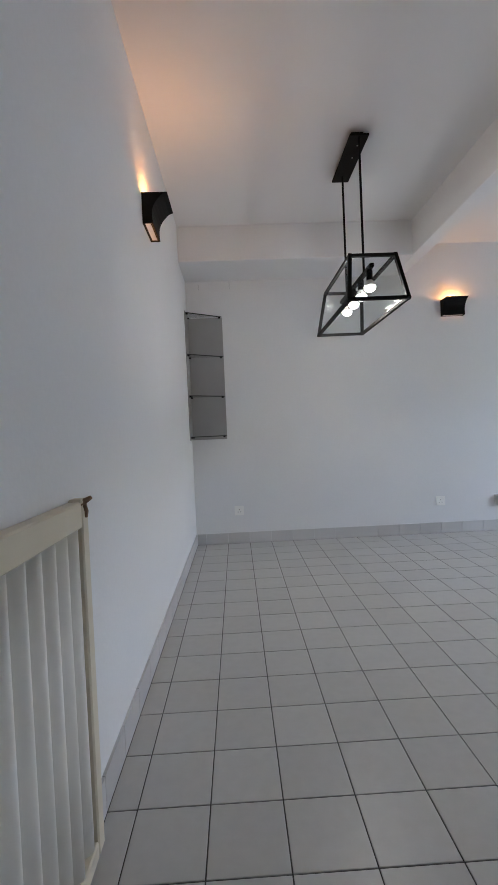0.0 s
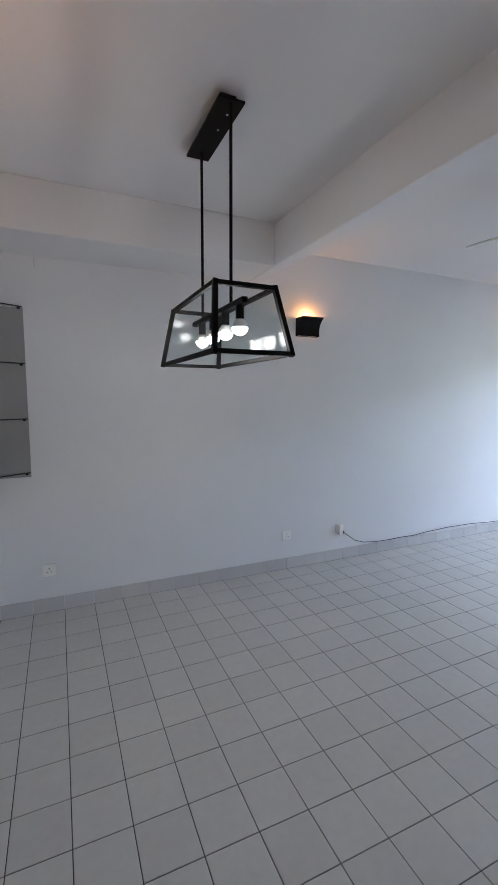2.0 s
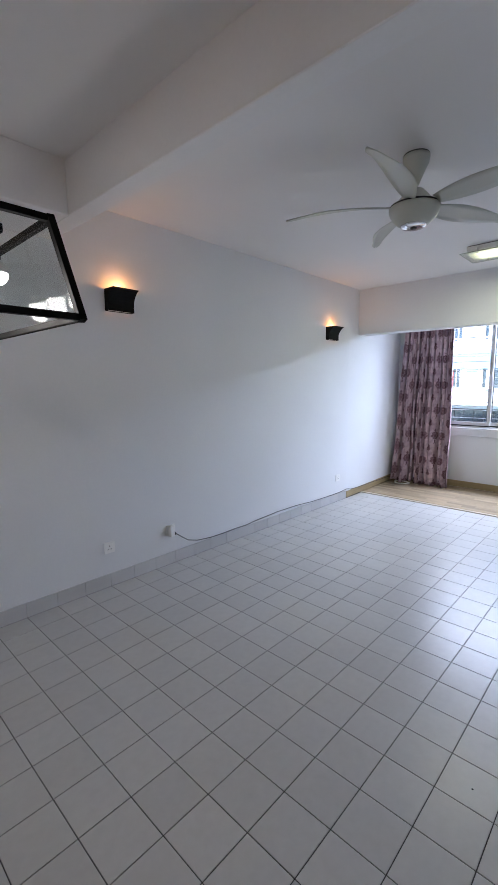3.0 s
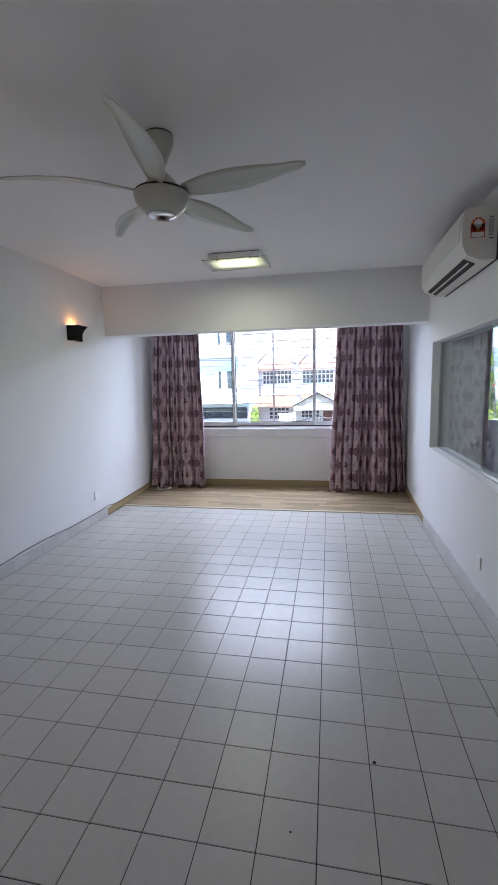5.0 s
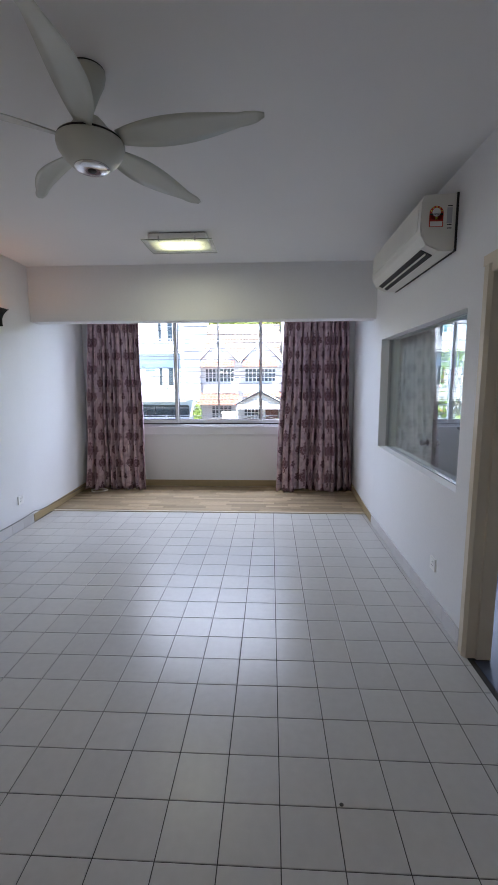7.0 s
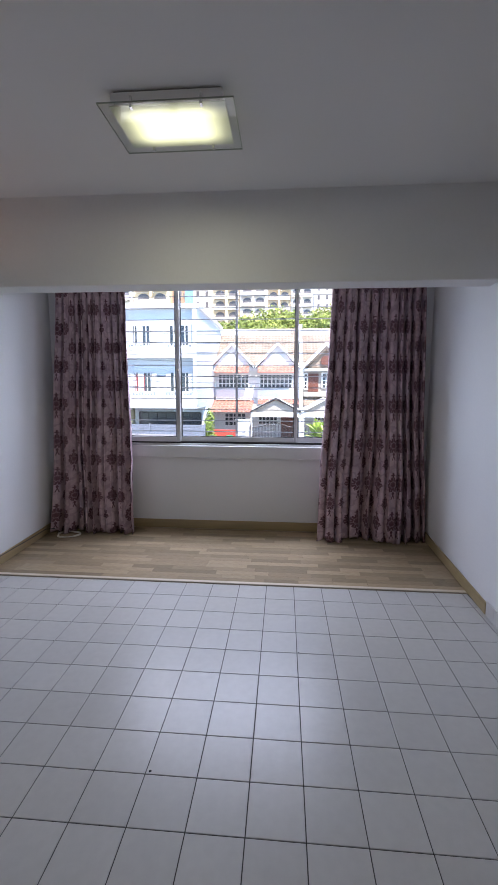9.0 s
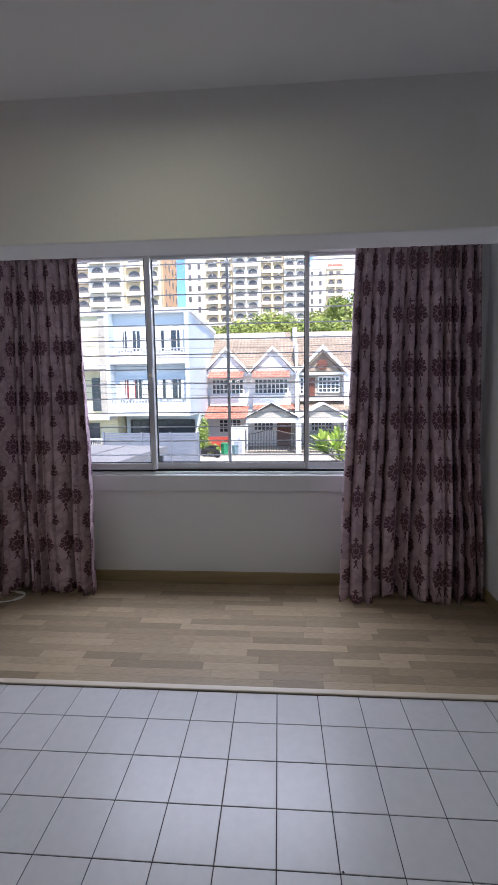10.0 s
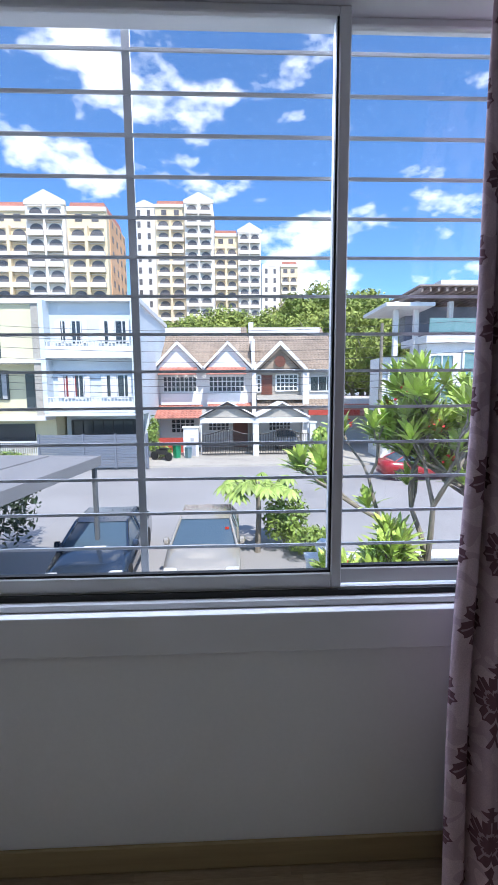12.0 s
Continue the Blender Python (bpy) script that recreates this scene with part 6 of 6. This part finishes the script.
# ---- near structures outside ----
cp = thing("carport_roof", (18.7, 4.55, -0.12), "grey flat carport roof on a dark steel post", "carport", turn=-7)
part("roof", bbox(-8.3, 0.0, 0.06, 7.5, 0.0, 0.06, 0.01), CPORT, cp, "grey sheet roof")
bm = bmesh.new()
for y in (1.3, 2.6, 3.9, 5.2, 6.5):
    box(bm, -8.25, -0.05, y - 0.02, y + 0.02, 0.06, 0.085)
part("seam", bm, CPORT, cp)
part("fascia", bbox(-8.3, 0.04, 0.0, 0.055, -0.17, 0.08, 0.01), CPORT, cp, "deep edge beam")
part("fascia", bbox(0.0, 0.06, 0.06, 7.5, -0.17, 0.07, 0.01), CPORT, cp, "deep edge beam")
part("post", bbox(-0.16, -0.06, 0.07, 0.17, -2.1, -0.17, 0.01), CPORTD, cp, "dark steel post")
gp = thing("garden_pillar", (18.6, 4.68, G), "pale garden pillar with a moulded cap", "pillar")
bx("shaft", WHITEH, gp, -0.2, 0.2, -0.2, 0.2, 0, 0.88)
bx("cap", WHITEH, gp, -0.26, 0.26, -0.26, 0.26, 0.88, 0.98)
sg = thing("slatted_gate", (15.3, 4.5, G), "white slatted garden gate by the parked car", "gate", turn=12)
for k in range(9):
    bx("slat", SHUT, sg, -0.02, 0.02, -0.6, 0.6, 0.2 + 0.13 * k, 0.29 + 0.13 * k)
for y in (-0.62, 0.58):
    bx("post", SHUT, sg, -0.04, 0.04, y, y + 0.06, 0.0, 1.45)
sg2 = copy_thing(sg, pose(15.0, 6.3, G, 0, 0, 0))
lw = thing("garden_wall", (17.2, -1.2, G), "low white garden wall with a round lamp", "garden wall")
bx("wall", WHITEH, lw, -0.12, 0.12, -3.5, 0.9, 0, 1.05)
bx("cap", WHITEH, lw, -0.17, 0.17, -3.55, 0.95, 1.05, 1.12)
bm = bmesh.new()
lathe(bm, [(0.06, 1.12), (0.13, 1.18), (0.17, 1.28), (0.15, 1.4), (0.08, 1.47), (0.01, 1.49)], 14, (0, 0.55, 0))
part("globe", bm, PAPER, lw, "round pale lamp globe", smooth=True)
for at, m, lab in (((37.6, 5.2, G + 0.1), BING, "green wheeled rubbish bin with a lid"), ((37.5, 4.4, G + 0.1), BINB, "small grey-blue wheeled bin")):
    b = thing("rubbish_bin", at, lab, "rubbish bin", "bins on the pavement")
    s = 1.0 if m is BING else 0.85
    bm = bmesh.new()
    lathe(bm, [(0.24 * s, 0.0), (0.3 * s, 0.85 * s)], 4)
    part("body", bm, m, b)
    part("lid", bbox(-0.25 * s, 0.25 * s, -0.25 * s, 0.25 * s, 0.86 * s, 0.93 * s, 0.02), m, b)
hy = thing("motorbike", (36.6, 6.1, G + 0.1), "small dark parked motorbike", "motorbike", turn=60)
for x in (-0.6, 0.6):
    bm = bmesh.new()
    lathe(bm, [(0.2, -0.05), (0.29, -0.04), (0.29, 0.04), (0.2, 0.05)], 16, (x, 0, 0.29), "y")
    part("wheel", bm, TYRE, hy)
part("body", bbox(-0.5, 0.45, -0.1, 0.1, 0.4, 0.75, 0.05), IRON, hy)
part("seat", bbox(-0.6, 0.1, -0.12, 0.12, 0.76, 0.86, 0.03), TYRE, hy)
bm = bmesh.new()
tube(bm, [(0.6, 0, 0.3), (0.45, 0, 0.98), (0.42, 0.25, 1.02)], 0.02, 5)
tube(bm, [(0.45, 0, 0.98), (0.42, -0.25, 1.02)], 0.02, 5)
part("handlebar", bm, CHROME, hy)
pole = thing("utility_pole", (33.9, -7.6, G), "grey concrete utility pole carrying thin wires", "utility pole")
bm = bmesh.new()
tube(bm, [(0, 0, 0), (0, 0, 8.6)], 0.14, 8, 0.09)
part("shaft", bm, BARK, pole)
for k, z in enumerate((4.6, 4.2, 5.0, 6.0, 6.6, 7.2, 7.8)):
    bm = bmesh.new()
    pts = [(-0.2 + 0.03 * k, -42 + 7.6 + 3.0 * i, z + 0.9 - 0.9 * (1 - ((i % 10) / 5 - 1) ** 2) * 0.6) for i in range(28)]
    tube(bm, pts, 0.012, 4)
    part("wire", bm, IRON, pole, "thin sagging black wire")

# ---- pieces of the floors ----
def tile_mesh(w, d, h=0.0025, bev=0.0018):
    bm = bmesh.new()
    lo = [bm.verts.new(p) for p in ((0, 0, -h), (w, 0, -h), (w, d, -h), (0, d, -h))]
    mi = [bm.verts.new((x, y, -0.0006)) for x, y in ((0, 0), (w, 0), (w, d), (0, d))]
    hi = [bm.verts.new(p) for p in ((bev, bev, 0), (w - bev, bev, 0), (w - bev, d - bev, 0), (bev, d - bev, 0))]
    for a, b in ((lo, mi), (mi, hi)):
        for k in range(4):
            bm.faces.new((a[k], a[(k + 1) % 4], b[(k + 1) % 4], b[k]))
    bm.faces.new(hi)
    me = bpy.data.meshes.new("tile")
    bm.to_mesh(me)
    bm.free()
    return me


def cuts(first, step, lo, hi):
    k = math.ceil((lo - first) / step + 1e-6)
    out = [lo]
    while first + k * step < hi - 1e-4:
        out.append(first + k * step)
        k += 1
    return [c for i, c in enumerate(out) if i == 0 or c - out[i - 1] > 0.012] + [hi]


J = 0.0019
xs, ys = cuts(8.0, T, XW0 + 0.009, 8.197), cuts(0.0, T, YS, YN - 0.009)
meshes, joined_v, joined_f = {}, [], []
cells = [(a, b, c, d) for a, b in zip(xs, xs[1:]) for c, d in zip(ys, ys[1:])]
cells.sort(key=lambda q: abs((q[2] + q[3]) / 2 - (0.9 if q[0] > 4 else 1.5)))
for i, (a, b, c, d) in enumerate(cells):
    a, b, c, d = a + J, b - J, c + J, d - J
    key = (round(b - a, 3), round(d - c, 3))
    if key not in meshes:
        meshes[key] = tile_mesh(b - a, d - c)
        meshes[key].materials.append(TILE)
    if i < 300:
        t = new("tile", meshes[key])
        t.location = (a, c, random.uniform(-0.0002, 0.0002))
        t.rotation_euler = (random.gauss(0, 0.0006), random.gauss(0, 0.0006), 0)
        t.parent = bed
    else:
        n0 = len(joined_v)
        joined_v += [(v.co.x + a, v.co.y + c, v.co.z + random.uniform(-0.0001, 0.0001)) for v in meshes[key].vertices]
        joined_f += [[n0 + q for q in p.vertices] for p in meshes[key].polygons]
me = bpy.data.meshes.new("far_tiles")
me.from_pydata(joined_v, [], joined_f)
me.materials.append(TILE2)
ft = new("far_tiles", me)
ft.parent = bed
tagged(ft, kind="stuff")

# landing strip between the south line and the stairs
for k in range(7):
    x0 = XW0 + k * 0.2
    bx("tile", TILE, bed, x0 + J, x0 + 0.2 - J, YS - 0.1, YS - J, -0.002, 0.0)

plank = {}
x = 8.232
row = 0
rnd = random.Random(7)
while x < XE - 0.013:
    w = min(0.0655, XE - 0.0125 - x)
    ylo, yhi = YS - 0.05, YN + 0.06
    y = ylo - rnd.uniform(0, 0.3)
    while y < yhi:
        L = rnd.choice((0.26, 0.34, 0.42, 0.5))
        a, b = max(y, ylo), min(y + L, yhi)
        y += L
        if b - a < 0.02:
            continue
        key = (round(w, 3), round(b - a, 3))
        if key not in plank:
            plank[key] = tile_mesh(w - 0.0002, b - a - 0.0002, 0.006, 0.0003)
            plank[key].materials.append(PLANK)
        p = new("plank", plank[key])
        p.location = (x, a, 0.004)
        p.parent = bedw
    x += w
    row += 1
